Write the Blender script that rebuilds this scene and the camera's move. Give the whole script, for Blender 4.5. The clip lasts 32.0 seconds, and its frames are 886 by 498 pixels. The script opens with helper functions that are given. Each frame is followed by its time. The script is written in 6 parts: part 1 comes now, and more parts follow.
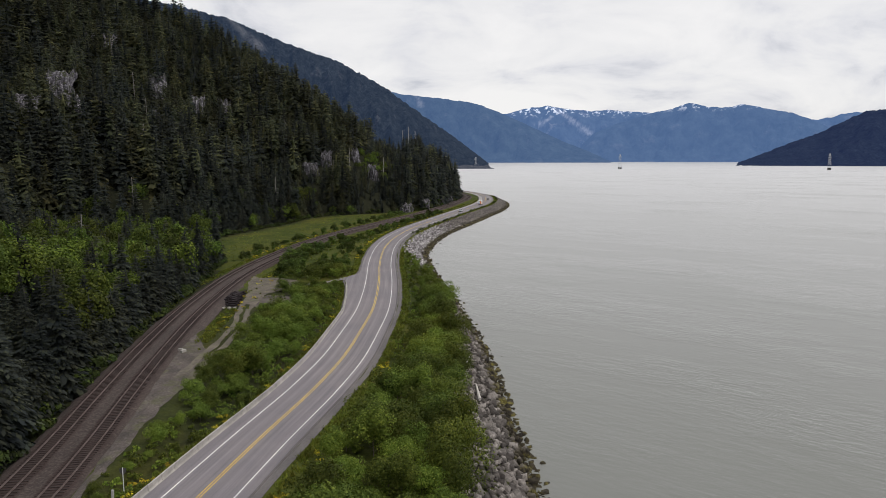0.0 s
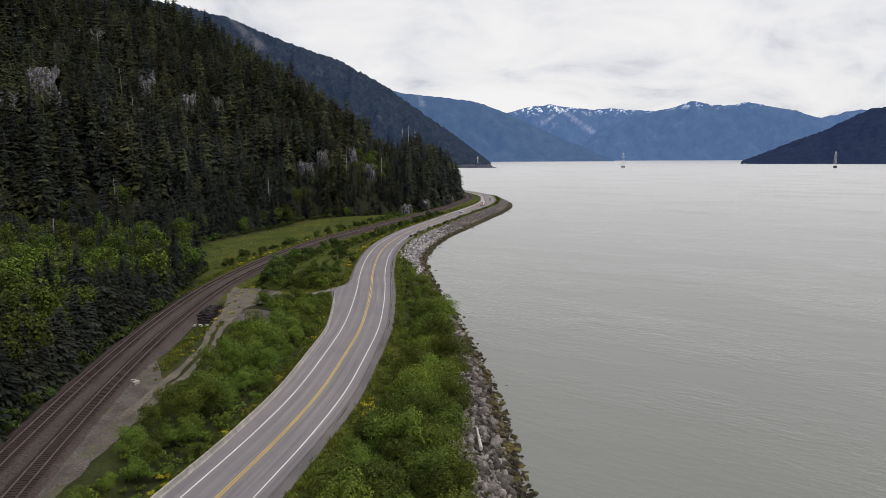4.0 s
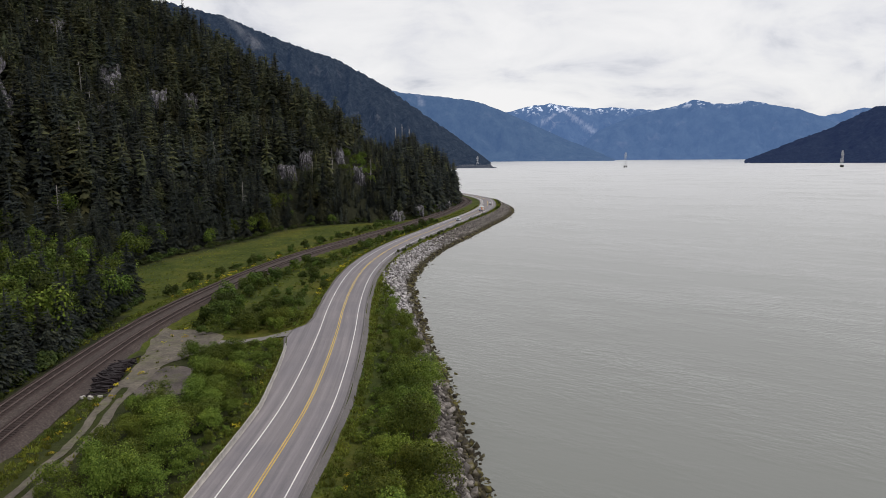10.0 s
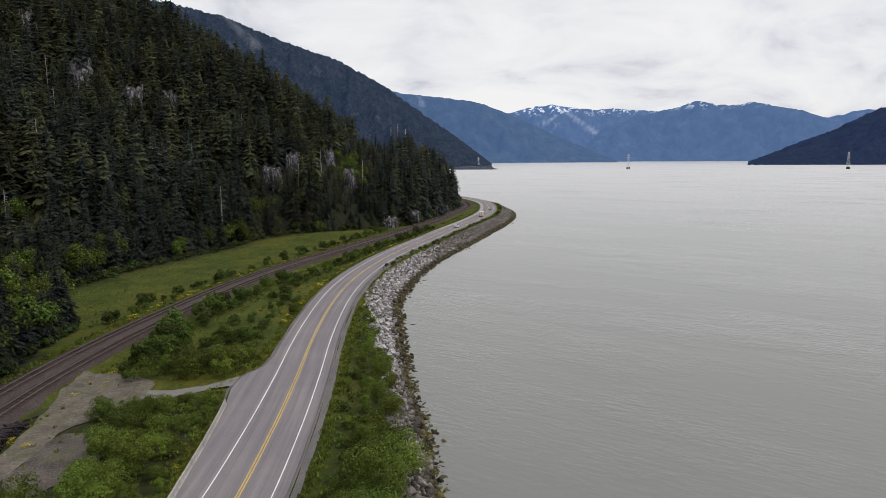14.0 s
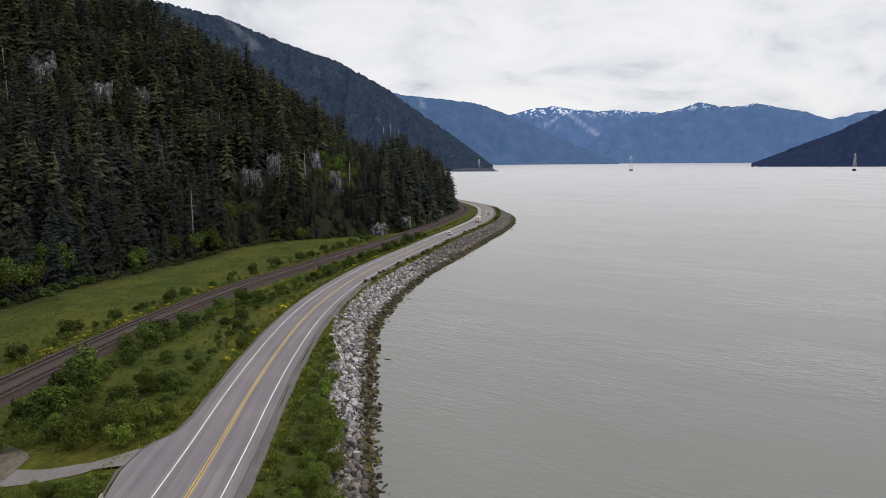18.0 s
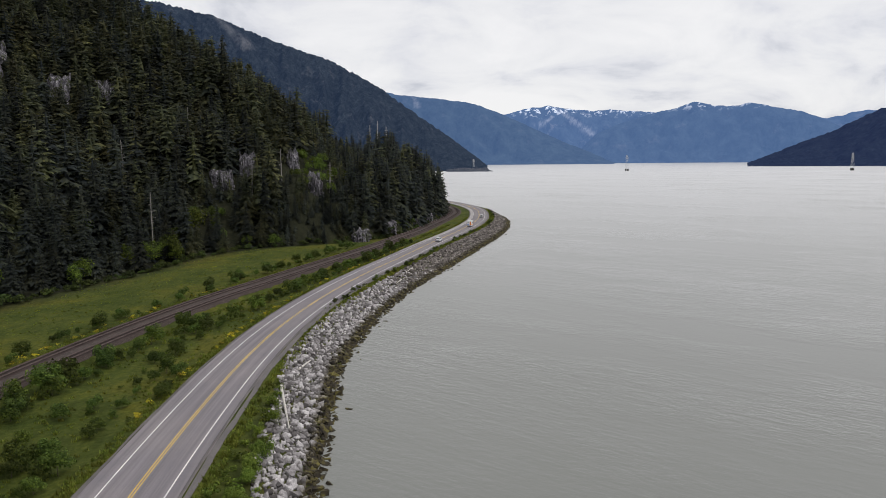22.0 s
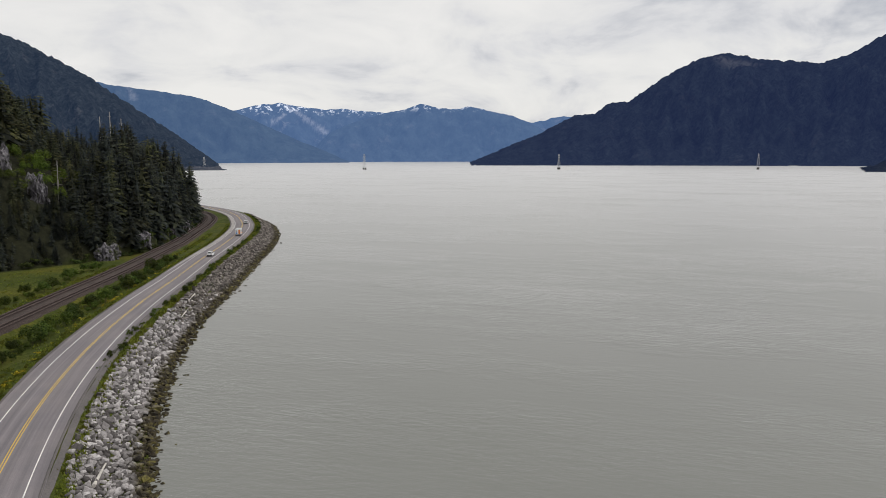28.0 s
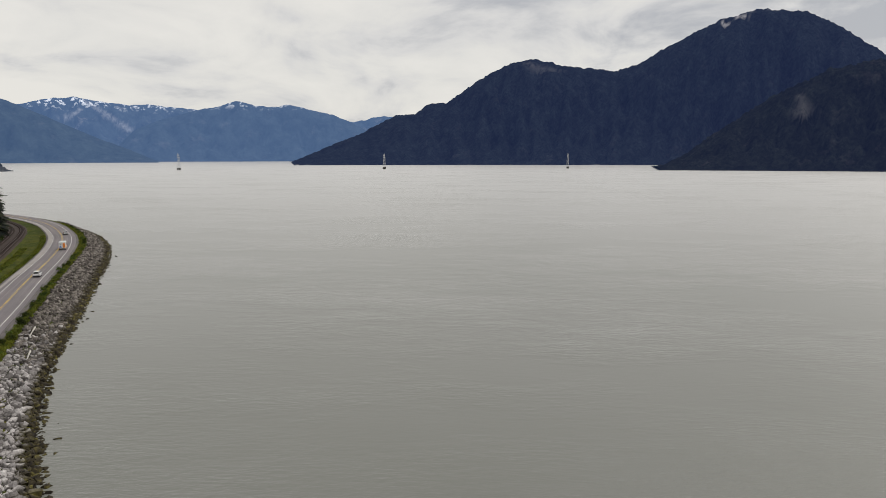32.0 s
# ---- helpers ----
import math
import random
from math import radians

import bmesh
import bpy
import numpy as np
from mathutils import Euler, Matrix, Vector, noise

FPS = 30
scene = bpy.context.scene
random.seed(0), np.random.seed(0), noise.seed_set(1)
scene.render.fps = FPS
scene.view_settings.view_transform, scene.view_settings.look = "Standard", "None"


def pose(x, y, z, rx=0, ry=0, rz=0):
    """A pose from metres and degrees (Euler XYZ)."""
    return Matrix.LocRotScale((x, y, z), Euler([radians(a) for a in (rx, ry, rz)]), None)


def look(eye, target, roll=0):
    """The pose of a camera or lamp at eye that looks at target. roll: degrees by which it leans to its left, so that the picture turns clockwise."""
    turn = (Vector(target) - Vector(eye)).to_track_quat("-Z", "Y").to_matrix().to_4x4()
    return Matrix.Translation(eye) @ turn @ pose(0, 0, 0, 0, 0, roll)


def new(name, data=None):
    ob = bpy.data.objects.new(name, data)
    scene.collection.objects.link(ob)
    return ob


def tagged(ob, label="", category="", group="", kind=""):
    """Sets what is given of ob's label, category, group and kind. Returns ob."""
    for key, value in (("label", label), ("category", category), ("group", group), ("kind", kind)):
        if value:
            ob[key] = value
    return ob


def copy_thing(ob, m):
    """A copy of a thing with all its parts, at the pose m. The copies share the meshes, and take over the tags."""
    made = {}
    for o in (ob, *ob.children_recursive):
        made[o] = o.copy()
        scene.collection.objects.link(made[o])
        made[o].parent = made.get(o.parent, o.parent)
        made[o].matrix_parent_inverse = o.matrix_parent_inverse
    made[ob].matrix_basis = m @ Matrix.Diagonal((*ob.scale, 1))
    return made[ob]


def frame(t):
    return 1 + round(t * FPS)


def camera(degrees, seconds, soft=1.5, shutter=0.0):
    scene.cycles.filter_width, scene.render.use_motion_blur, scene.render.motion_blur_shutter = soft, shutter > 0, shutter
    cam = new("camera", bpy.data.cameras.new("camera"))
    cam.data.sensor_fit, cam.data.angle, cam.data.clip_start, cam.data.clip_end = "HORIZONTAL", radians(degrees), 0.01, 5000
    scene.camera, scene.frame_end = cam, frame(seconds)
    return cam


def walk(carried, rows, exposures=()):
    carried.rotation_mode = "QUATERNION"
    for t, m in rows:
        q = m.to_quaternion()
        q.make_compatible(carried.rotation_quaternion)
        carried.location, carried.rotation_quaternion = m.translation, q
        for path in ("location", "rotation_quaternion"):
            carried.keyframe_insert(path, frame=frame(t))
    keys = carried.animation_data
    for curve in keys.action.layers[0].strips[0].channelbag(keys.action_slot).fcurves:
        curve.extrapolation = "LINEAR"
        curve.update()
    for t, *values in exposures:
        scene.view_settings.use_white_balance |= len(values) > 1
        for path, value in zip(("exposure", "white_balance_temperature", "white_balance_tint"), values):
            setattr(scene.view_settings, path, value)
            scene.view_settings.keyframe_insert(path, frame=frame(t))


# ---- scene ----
cam = camera(64.8, 32.0, soft=0.85)
PATH = [
    (0, (0.00, 0.00, 37.45), (0.00, 99.16, 24.53), -0.10),
    (1, (0.12, 3.75, 37.39), (0.06, 102.91, 24.45), -0.07),
    (2, (0.34, 7.56, 37.29), (0.20, 106.72, 24.33), -0.11),
    (3, (0.70, 12.21, 37.31), (0.46, 111.37, 24.32), -0.22),
    (3.5, (0.91, 14.73, 37.32), (0.62, 113.88, 24.31), -0.26),
    (5.5, (1.65, 26.92, 37.77), (1.23, 126.05, 24.63), -0.30),
    (6, (1.83, 30.15, 37.86), (1.42, 129.28, 24.68), -0.31),
    (7, (2.32, 36.94, 38.04), (1.93, 136.07, 24.86), -0.33),
    (8, (2.85, 43.90, 38.16), (2.46, 143.03, 25.01), -0.37),
    (9, (3.38, 50.82, 38.27), (2.99, 149.95, 25.14), -0.43),
    (10, (3.80, 57.57, 38.41), (3.42, 156.71, 25.35), -0.46),
    (11, (4.50, 64.64, 38.49), (4.05, 163.79, 25.52), -0.48),
    (12, (5.05, 71.83, 38.55), (4.57, 170.99, 25.62), -0.47),
    (13, (5.53, 79.01, 38.60), (5.03, 178.17, 25.68), -0.43),
    (14, (6.03, 86.16, 38.66), (5.50, 185.32, 25.77), -0.39),
    (14.5, (6.26, 89.74, 38.72), (5.74, 188.91, 25.83), -0.39),
    (16.5, (7.28, 103.72, 38.82), (6.67, 202.90, 26.02), -0.36),
    (17, (8.05, 107.17, 38.73), (7.35, 206.36, 25.99), -0.36),
    (18, (9.95, 114.13, 38.47), (9.21, 213.32, 25.84), -0.39),
    (19, (11.83, 121.50, 38.42), (11.05, 220.70, 25.84), -0.43),
    (20, (13.04, 128.59, 38.50), (12.30, 227.79, 25.93), -0.44),
    (21, (13.36, 135.36, 38.40), (12.69, 234.57, 25.82), -0.48),
    (22, (12.87, 141.92, 38.17), (12.83, 241.12, 25.55), -0.49),
    (23, (11.41, 147.92, 38.04), (16.81, 246.96, 25.28), -0.39),
    (24, (9.17, 153.68, 38.06), (21.00, 252.13, 25.13), -0.33),
    (25, (6.05, 159.30, 38.24), (24.30, 256.75, 25.19), -0.28),
    (25.5, (4.45, 162.08, 38.38), (25.90, 258.87, 25.29), -0.28),
    (27.5, (-1.62, 172.74, 38.84), (32.25, 265.92, 25.81), -0.15),
    (28, (-3.00, 175.37, 38.87), (33.59, 267.52, 25.84), -0.10),
    (29, (-5.74, 180.69, 38.94), (36.70, 270.30, 25.92), -0.05),
    (30, (-8.37, 186.20, 39.16), (39.70, 272.90, 26.09), -0.04),
    (31, (-10.72, 191.74, 39.40), (42.76, 275.23, 26.33), -0.02),
    (32, (-13.04, 197.23, 39.59), (45.64, 277.13, 26.45), -0.06),
]
walk(cam, [(t, look(eye, target, roll)) for t, eye, target, roll in PATH], [(0, 0.0, 6430, 13.0), (20, 0.0, 6350, 13.0), (25, 0.0, 6380, 13.0), (28, -0.10, 6540, 11.5), (32, -0.20, 6720, 10.5)])


# ---- world and sun: an overcast afternoon ----
def overcast(strength=1.0):
    w = bpy.data.worlds.new("overcast_sky")
    scene.world = w
    w.use_nodes = True
    nt = w.node_tree
    nt.nodes.clear()
    n, l = nt.nodes.new, nt.links.new
    tc = n("ShaderNodeTexCoord")
    sep = n("ShaderNodeSeparateXYZ")
    l(tc.outputs["Generated"], sep.inputs[0])
    up = n("ShaderNodeMath"); up.operation = "MAXIMUM"; up.inputs[1].default_value = 0.0
    l(sep.outputs["Z"], up.inputs[0])
    den = n("ShaderNodeMath"); den.operation = "ADD"; den.inputs[1].default_value = 0.22
    l(up.outputs[0], den.inputs[0])
    comb = n("ShaderNodeCombineXYZ")
    for k in "XY":
        q = n("ShaderNodeMath"); q.operation = "DIVIDE"
        l(sep.outputs[k], q.inputs[0]); l(den.outputs[0], q.inputs[1]); l(q.outputs[0], comb.inputs[k])
    big = n("ShaderNodeTexNoise"); big.inputs["Scale"].default_value = 1.6; big.inputs["Detail"].default_value = 7; big.inputs["Roughness"].default_value = 0.52; big.inputs["Distortion"].default_value = 0.25
    l(comb.outputs[0], big.inputs["Vector"])
    # heaped cloud low over the mountains
    heap_at = n("ShaderNodeMapping"); heap_at.inputs["Scale"].default_value = (5.0, 5.0, 12.0)
    l(tc.outputs["Generated"], heap_at.inputs[0])
    heap = n("ShaderNodeTexNoise"); heap.inputs["Scale"].default_value = 1.0; heap.inputs["Detail"].default_value = 8; heap.inputs["Roughness"].default_value = 0.56; heap.inputs["Distortion"].default_value = 0.5
    l(heap_at.outputs[0], heap.inputs["Vector"])
    lumps = n("ShaderNodeMath"); lumps.operation = "MULTIPLY_ADD"; lumps.inputs[1].default_value, lumps.inputs[2].default_value = 1.5, -0.25
    l(heap.outputs["Fac"], lumps.inputs[0])
    low = n("ShaderNodeMapRange"); low.inputs["From Min"].default_value, low.inputs["From Max"].default_value, low.inputs["To Min"].default_value, low.inputs["To Max"].default_value = 0.08, 0.34, 0.80, 0.30
    l(sep.outputs["Z"], low.inputs["Value"])
    cloud = n("ShaderNodeMixRGB")
    l(low.outputs[0], cloud.inputs[0]); l(big.outputs["Fac"], cloud.inputs[1]); l(lumps.outputs[0], cloud.inputs[2])
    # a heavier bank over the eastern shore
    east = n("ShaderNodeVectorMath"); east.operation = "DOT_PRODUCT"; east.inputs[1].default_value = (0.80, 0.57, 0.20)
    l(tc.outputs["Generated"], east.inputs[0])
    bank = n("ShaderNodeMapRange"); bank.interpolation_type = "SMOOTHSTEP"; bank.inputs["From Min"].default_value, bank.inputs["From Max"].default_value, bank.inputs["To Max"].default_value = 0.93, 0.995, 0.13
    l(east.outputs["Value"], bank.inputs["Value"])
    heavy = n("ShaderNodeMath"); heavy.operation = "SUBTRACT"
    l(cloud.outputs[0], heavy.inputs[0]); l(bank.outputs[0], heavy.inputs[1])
    ramp = n("ShaderNodeValToRGB")
    e = ramp.color_ramp.elements
    e[0].position, e[0].color = 0.30, (0.52, 0.54, 0.58, 1)
    e[1].position, e[1].color = 0.62, (0.90, 0.895, 0.865, 1)
    m = e.new(0.42); m.color = (0.76, 0.765, 0.77, 1)
    m = e.new(0.50); m.color = (0.84, 0.84, 0.82, 1)
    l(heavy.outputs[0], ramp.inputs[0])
    sky = n("ShaderNodeTexSky"); sky.sky_type = "NISHITA"; sky.sun_disc = False
    sky.sun_elevation, sky.sun_rotation = radians(57), radians(109)
    dim = n("ShaderNodeMixRGB"); dim.blend_type = "MULTIPLY"; dim.inputs[0].default_value = 1; dim.inputs[2].default_value = (0.08, 0.08, 0.08, 1)
    l(sky.outputs[0], dim.inputs[1])
    mix = n("ShaderNodeMixRGB"); mix.inputs[0].default_value = 0.90
    l(dim.outputs[0], mix.inputs[1]); l(ramp.outputs[0], mix.inputs[2])
    bg = n("ShaderNodeBackground"); bg.inputs[1].default_value = strength
    l(mix.outputs[0], bg.inputs[0])
    out = n("ShaderNodeOutputWorld")
    l(bg.outputs[0], out.inputs[0])


overcast(1.06)
sun = new("sun", bpy.data.lights.new("sun", "SUN"))
sun.data.energy, sun.data.angle, sun.data.color = 1.5, radians(40), (1.0, 0.96, 0.9)
sun.matrix_world = look((200, -70, 330), (0, 0, 0))


# ---- materials ----
def material(name, rough=0.9, metal=0.0, spec=0.3):
    m = bpy.data.materials.new(name)
    m.use_nodes = True
    b = m.node_tree.nodes["Principled BSDF"]
    b.inputs["Roughness"].default_value, b.inputs["Metallic"].default_value = rough, metal
    b.inputs["Specular IOR Level"].default_value = spec
    return m, m.node_tree, b


def noise_col(nt, scale, cols, detail=5, rough=0.6, vec=None, stretch=None):
    """A colour from fractal noise in world coordinates, over stops of (position, colour)."""
    n, l = nt.nodes.new, nt.links.new
    if vec is None:
        g = n("ShaderNodeNewGeometry")
        vec = g.outputs["Position"]
    if stretch:
        mp = n("ShaderNodeMapping"); mp.inputs["Scale"].default_value = stretch
        l(vec, mp.inputs[0]); vec = mp.outputs[0]
    t = n("ShaderNodeTexNoise")
    t.inputs["Scale"].default_value, t.inputs["Detail"].default_value, t.inputs["Roughness"].default_value = scale, detail, rough
    l(vec, t.inputs["Vector"])
    r = n("ShaderNodeValToRGB")
    e = r.color_ramp.elements
    e[0].position, e[0].color = cols[0][0], (*cols[0][1], 1)
    e[1].position, e[1].color = cols[-1][0], (*cols[-1][1], 1)
    for p, c in cols[1:-1]:
        e.new(p).color = (*c, 1)
    l(t.outputs["Fac"], r.inputs[0])
    return r.outputs[0], t.outputs["Fac"]


def mixed(nt, fac, a, b, mode="MIX"):
    x = nt.nodes.new("ShaderNodeMixRGB")
    x.blend_type = mode
    for k, v in ((0, fac), (1, a), (2, b)):
        if isinstance(v, (int, float)):
            x.inputs[k].default_value = v
        elif isinstance(v, tuple):
            x.inputs[k].default_value = (*v, 1)
        else:
            nt.links.new(v, x.inputs[k])
    return x.outputs[0]


def stepped(nt, value, lo, hi):
    r = nt.nodes.new("ShaderNodeMapRange")
    r.interpolation_type = "SMOOTHSTEP"
    r.inputs["From Min"].default_value, r.inputs["From Max"].default_value = lo, hi
    nt.links.new(value, r.inputs["Value"])
    return r.outputs[0]


def bump(nt, b, height, strength, dist):
    x = nt.nodes.new("ShaderNodeBump")
    x.inputs["Strength"].default_value, x.inputs["Distance"].default_value = strength, dist
    nt.links.new(height, x.inputs["Height"])
    nt.links.new(x.outputs[0], b.inputs["Normal"])


def set_col(nt, b, sock):
    nt.links.new(sock, b.inputs["Base Color"])


def speckled(name, scale, cols, big=0.05, lo=0.75, rough=0.9, bumps=0.4, dist=0.05, spec=0.3):
    """A surface with fine grain and broad stains."""
    m, nt, b = material(name, rough, 0, spec)
    c, f = noise_col(nt, scale, cols, 6, 0.7)
    s, _ = noise_col(nt, big, [(0.3, (lo, lo, lo)), (0.7, (1.15, 1.13, 1.1))], 4)
    set_col(nt, b, mixed(nt, 1.0, c, s, "MULTIPLY"))
    bump(nt, b, f, bumps, dist)
    return m


def leafy(name, dark, mid, light, rough=0.75, thinness=0.33):
    """Foliage: each leaf clump takes its own tone, each plant another."""
    m, nt, b = material(name, rough, 0, 0.15)
    n, l = nt.nodes.new, nt.links.new
    g = n("ShaderNodeNewGeometry")
    r = n("ShaderNodeValToRGB")
    e = r.color_ramp.elements
    e[0].position, e[0].color = 0.0, (*dark, 1)
    e[1].position, e[1].color = 1.0, (*light, 1)
    e.new(0.55).color = (*mid, 1)
    l(g.outputs["Random Per Island"], r.inputs[0])
    s, _ = noise_col(nt, 0.09, [(0.32, (0.62, 0.68, 0.72)), (0.5, (1.0, 1.0, 0.95)), (0.7, (1.35, 1.22, 0.95))], 4)
    o = n("ShaderNodeObjectInfo")
    at = n("ShaderNodeAttribute"); at.attribute_name = "tone"
    both = n("ShaderNodeMath"); both.operation = "ADD"
    l(o.outputs["Random"], both.inputs[0]); l(at.outputs["Fac"], both.inputs[1])
    fr = n("ShaderNodeMath"); fr.operation = "FRACT"; l(both.outputs[0], fr.inputs[0])
    h = n("ShaderNodeHueSaturation")
    mr = n("ShaderNodeMapRange"); mr.inputs["To Min"].default_value = 0.50; mr.inputs["To Max"].default_value = 1.50
    l(fr.outputs[0], mr.inputs["Value"]); l(mr.outputs[0], h.inputs["Value"])
    mh = n("ShaderNodeMapRange"); mh.inputs["To Min"].default_value = 0.485; mh.inputs["To Max"].default_value = 0.515
    l(fr.outputs[0], mh.inputs["Value"]); l(mh.outputs[0], h.inputs["Hue"])
    l(mixed(nt, 1.0, r.outputs[0], s, "MULTIPLY"), h.inputs["Color"])
    set_col(nt, b, h.outputs[0])
    thin = n("ShaderNodeBsdfTranslucent"); l(h.outputs[0], thin.inputs["Color"])
    mix = n("ShaderNodeMixShader"); mix.inputs[0].default_value = thinness
    l(b.outputs[0], mix.inputs[1]); l(thin.outputs[0], mix.inputs[2])
    l(mix.outputs[0], nt.nodes["Material Output"].inputs["Surface"])
    return m


def land_material():
    m, nt, b = material("grass_moss_and_rock", 0.95, 0, 0.1)
    n, l = nt.nodes.new, nt.links.new
    g = n("ShaderNodeNewGeometry")
    sp = n("ShaderNodeSeparateXYZ"); l(g.outputs["Normal"], sp.inputs[0])
    ps = n("ShaderNodeSeparateXYZ"); l(g.outputs["Position"], ps.inputs[0])
    grass, gf = noise_col(nt, 1.3, [(0.3, (0.032, 0.041, 0.009)), (0.5, (0.062, 0.074, 0.014)), (0.7, (0.106, 0.112, 0.025))], 8, 0.75)
    patch, _ = noise_col(nt, 0.05, [(0.35, (0.56, 0.68, 0.60)), (0.5, (0.92, 0.96, 0.95)), (0.66, (1.35, 1.15, 0.92))], 6, 0.65)
    mottle, _ = noise_col(nt, 0.33, [(0.34, (0.72, 0.76, 0.72)), (0.5, (1, 1, 1)), (0.68, (1.25, 1.18, 0.95))], 5, 0.6, stretch=(1, 0.5, 1))
    grass = mixed(nt, 1.0, mixed(nt, 1.0, grass, patch, "MULTIPLY"), mottle, "MULTIPLY")
    # dark forest floor, also mixed in as painted shade by shrubs and wood
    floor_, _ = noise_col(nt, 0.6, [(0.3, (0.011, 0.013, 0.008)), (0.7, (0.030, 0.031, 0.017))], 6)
    at = n("ShaderNodeAttribute"); at.attribute_name = "floor_and_shade"
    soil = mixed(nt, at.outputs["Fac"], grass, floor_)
    rock, rf = noise_col(nt, 0.35, [(0.3, (0.05, 0.048, 0.05)), (0.5, (0.13, 0.125, 0.13)), (0.66, (0.30, 0.29, 0.30))], 9, 0.72, stretch=(1, 1, 0.3))
    steep = n("ShaderNodeMapRange"); steep.inputs["From Min"].default_value = 0.62; steep.inputs["From Max"].default_value = 0.48
    l(sp.outputs["Z"], steep.inputs["Value"])
    set_col(nt, b, mixed(nt, steep.outputs[0], soil, rock))
    bump(nt, b, rf, 0.8, 0.6)
    return m


def asphalt_material():
    m, nt, b = material("worn_asphalt", 0.85, 0, 0.3)
    n, l = nt.nodes.new, nt.links.new
    grain, f = noise_col(nt, 6.0, [(0.3, (0.162, 0.149, 0.156)), (0.7, (0.232, 0.215, 0.224))], 8, 0.75)
    uv = n("ShaderNodeUVMap"); uv.uv_map = "lane"
    sp = n("ShaderNodeSeparateXYZ"); l(uv.outputs[0], sp.inputs[0])
    streak, _ = noise_col(nt, 1.0, [(0.35, (0.82, 0.82, 0.83)), (0.65, (1.12, 1.11, 1.1))], 5, 0.6, uv.outputs[0], (2.2, 0.03, 1))
    wave = n("ShaderNodeMath"); wave.operation = "COSINE"
    k = n("ShaderNodeMath"); k.operation = "MULTIPLY"; k.inputs[1].default_value = 2 * math.pi / 1.8
    l(sp.outputs["X"], k.inputs[0]); l(k.outputs[0], wave.inputs[0])
    mr = n("ShaderNodeMapRange"); mr.inputs["From Min"].default_value = -1; mr.inputs["To Min"].default_value = 0.93; mr.inputs["To Max"].default_value = 1.05
    l(wave.outputs[0], mr.inputs["Value"])
    patch, _ = noise_col(nt, 0.12, [(0.4, (0.93, 0.93, 0.95)), (0.62, (1.05, 1.04, 1.03))], 3)
    c = mixed(nt, 1.0, grain, streak, "MULTIPLY")
    c = mixed(nt, 1.0, c, mr.outputs[0], "MULTIPLY")
    c = mixed(nt, 1.0, c, patch, "MULTIPLY")
    set_col(nt, b, c)
    bump(nt, b, f, 0.2, 0.01)
    return m


def water_material():
    m, nt, b = material("silty_sea_water", 0.2, 0, 0.5)
    n, l = nt.nodes.new, nt.links.new
    nt.nodes.remove(b)
    c, _ = noise_col(nt, 0.006, [(0.35, (0.134, 0.140, 0.121)), (0.65, (0.164, 0.168, 0.154))], 4, stretch=(1, 0.6, 1))
    g = n("ShaderNodeNewGeometry")
    turn = n("ShaderNodeVectorRotate"); turn.rotation_type = "Z_AXIS"; turn.inputs["Angle"].default_value = radians(38)
    l(g.outputs["Position"], turn.inputs["Vector"])
    _, f1 = noise_col(nt, 0.8, [(0, (0, 0, 0)), (1, (1, 1, 1))], 5, 0.62, turn.outputs[0], (0.55, 1.3, 1))
    _, f3 = noise_col(nt, 0.22, [(0, (0, 0, 0)), (1, (1, 1, 1))], 3, 0.5, turn.outputs[0], (0.45, 1.5, 1))
    _, f2 = noise_col(nt, 0.014, [(0, (0, 0, 0)), (1, (1, 1, 1))], 6, 0.65, turn.outputs[0], (0.6, 1.2, 1))
    gust = n("ShaderNodeMapRange"); gust.inputs["From Min"].default_value, gust.inputs["From Max"].default_value, gust.inputs["To Min"].default_value = 0.42, 0.66, 0.12; gust.inputs["To Max"].default_value = 1.15
    l(f2, gust.inputs["Value"])
    both = n("ShaderNodeMath"); both.operation = "MULTIPLY_ADD"; both.inputs[1].default_value = 0.5
    l(f3, both.inputs[0]); l(f1, both.inputs[2])
    wave = n("ShaderNodeMath"); wave.operation = "MULTIPLY"
    l(both.outputs[0], wave.inputs[0]); l(gust.outputs[0], wave.inputs[1])
    normals = []
    for strength, dist in ((0.6, 0.38), (0.6, 0.34)):
        x = n("ShaderNodeBump"); x.inputs["Strength"].default_value, x.inputs["Distance"].default_value = strength, dist
        l(wave.outputs[0], x.inputs["Height"]); normals.append(x.outputs[0])
    body = n("ShaderNodeBsdfDiffuse"); l(c, body.inputs["Color"])
    gloss = n("ShaderNodeBsdfGlossy"); gloss.inputs["Roughness"].default_value = 0.46
    l(normals[1], gloss.inputs["Normal"])
    fres = n("ShaderNodeFresnel"); fres.inputs["IOR"].default_value = 1.72
    l(normals[0], fres.inputs["Normal"])
    mix = n("ShaderNodeMixShader")
    l(fres.outputs[0], mix.inputs[0]); l(body.outputs[0], mix.inputs[1]); l(gloss.outputs[0], mix.inputs[2])
    l(mix.outputs[0], nt.nodes["Material Output"].inputs["Surface"])
    return m


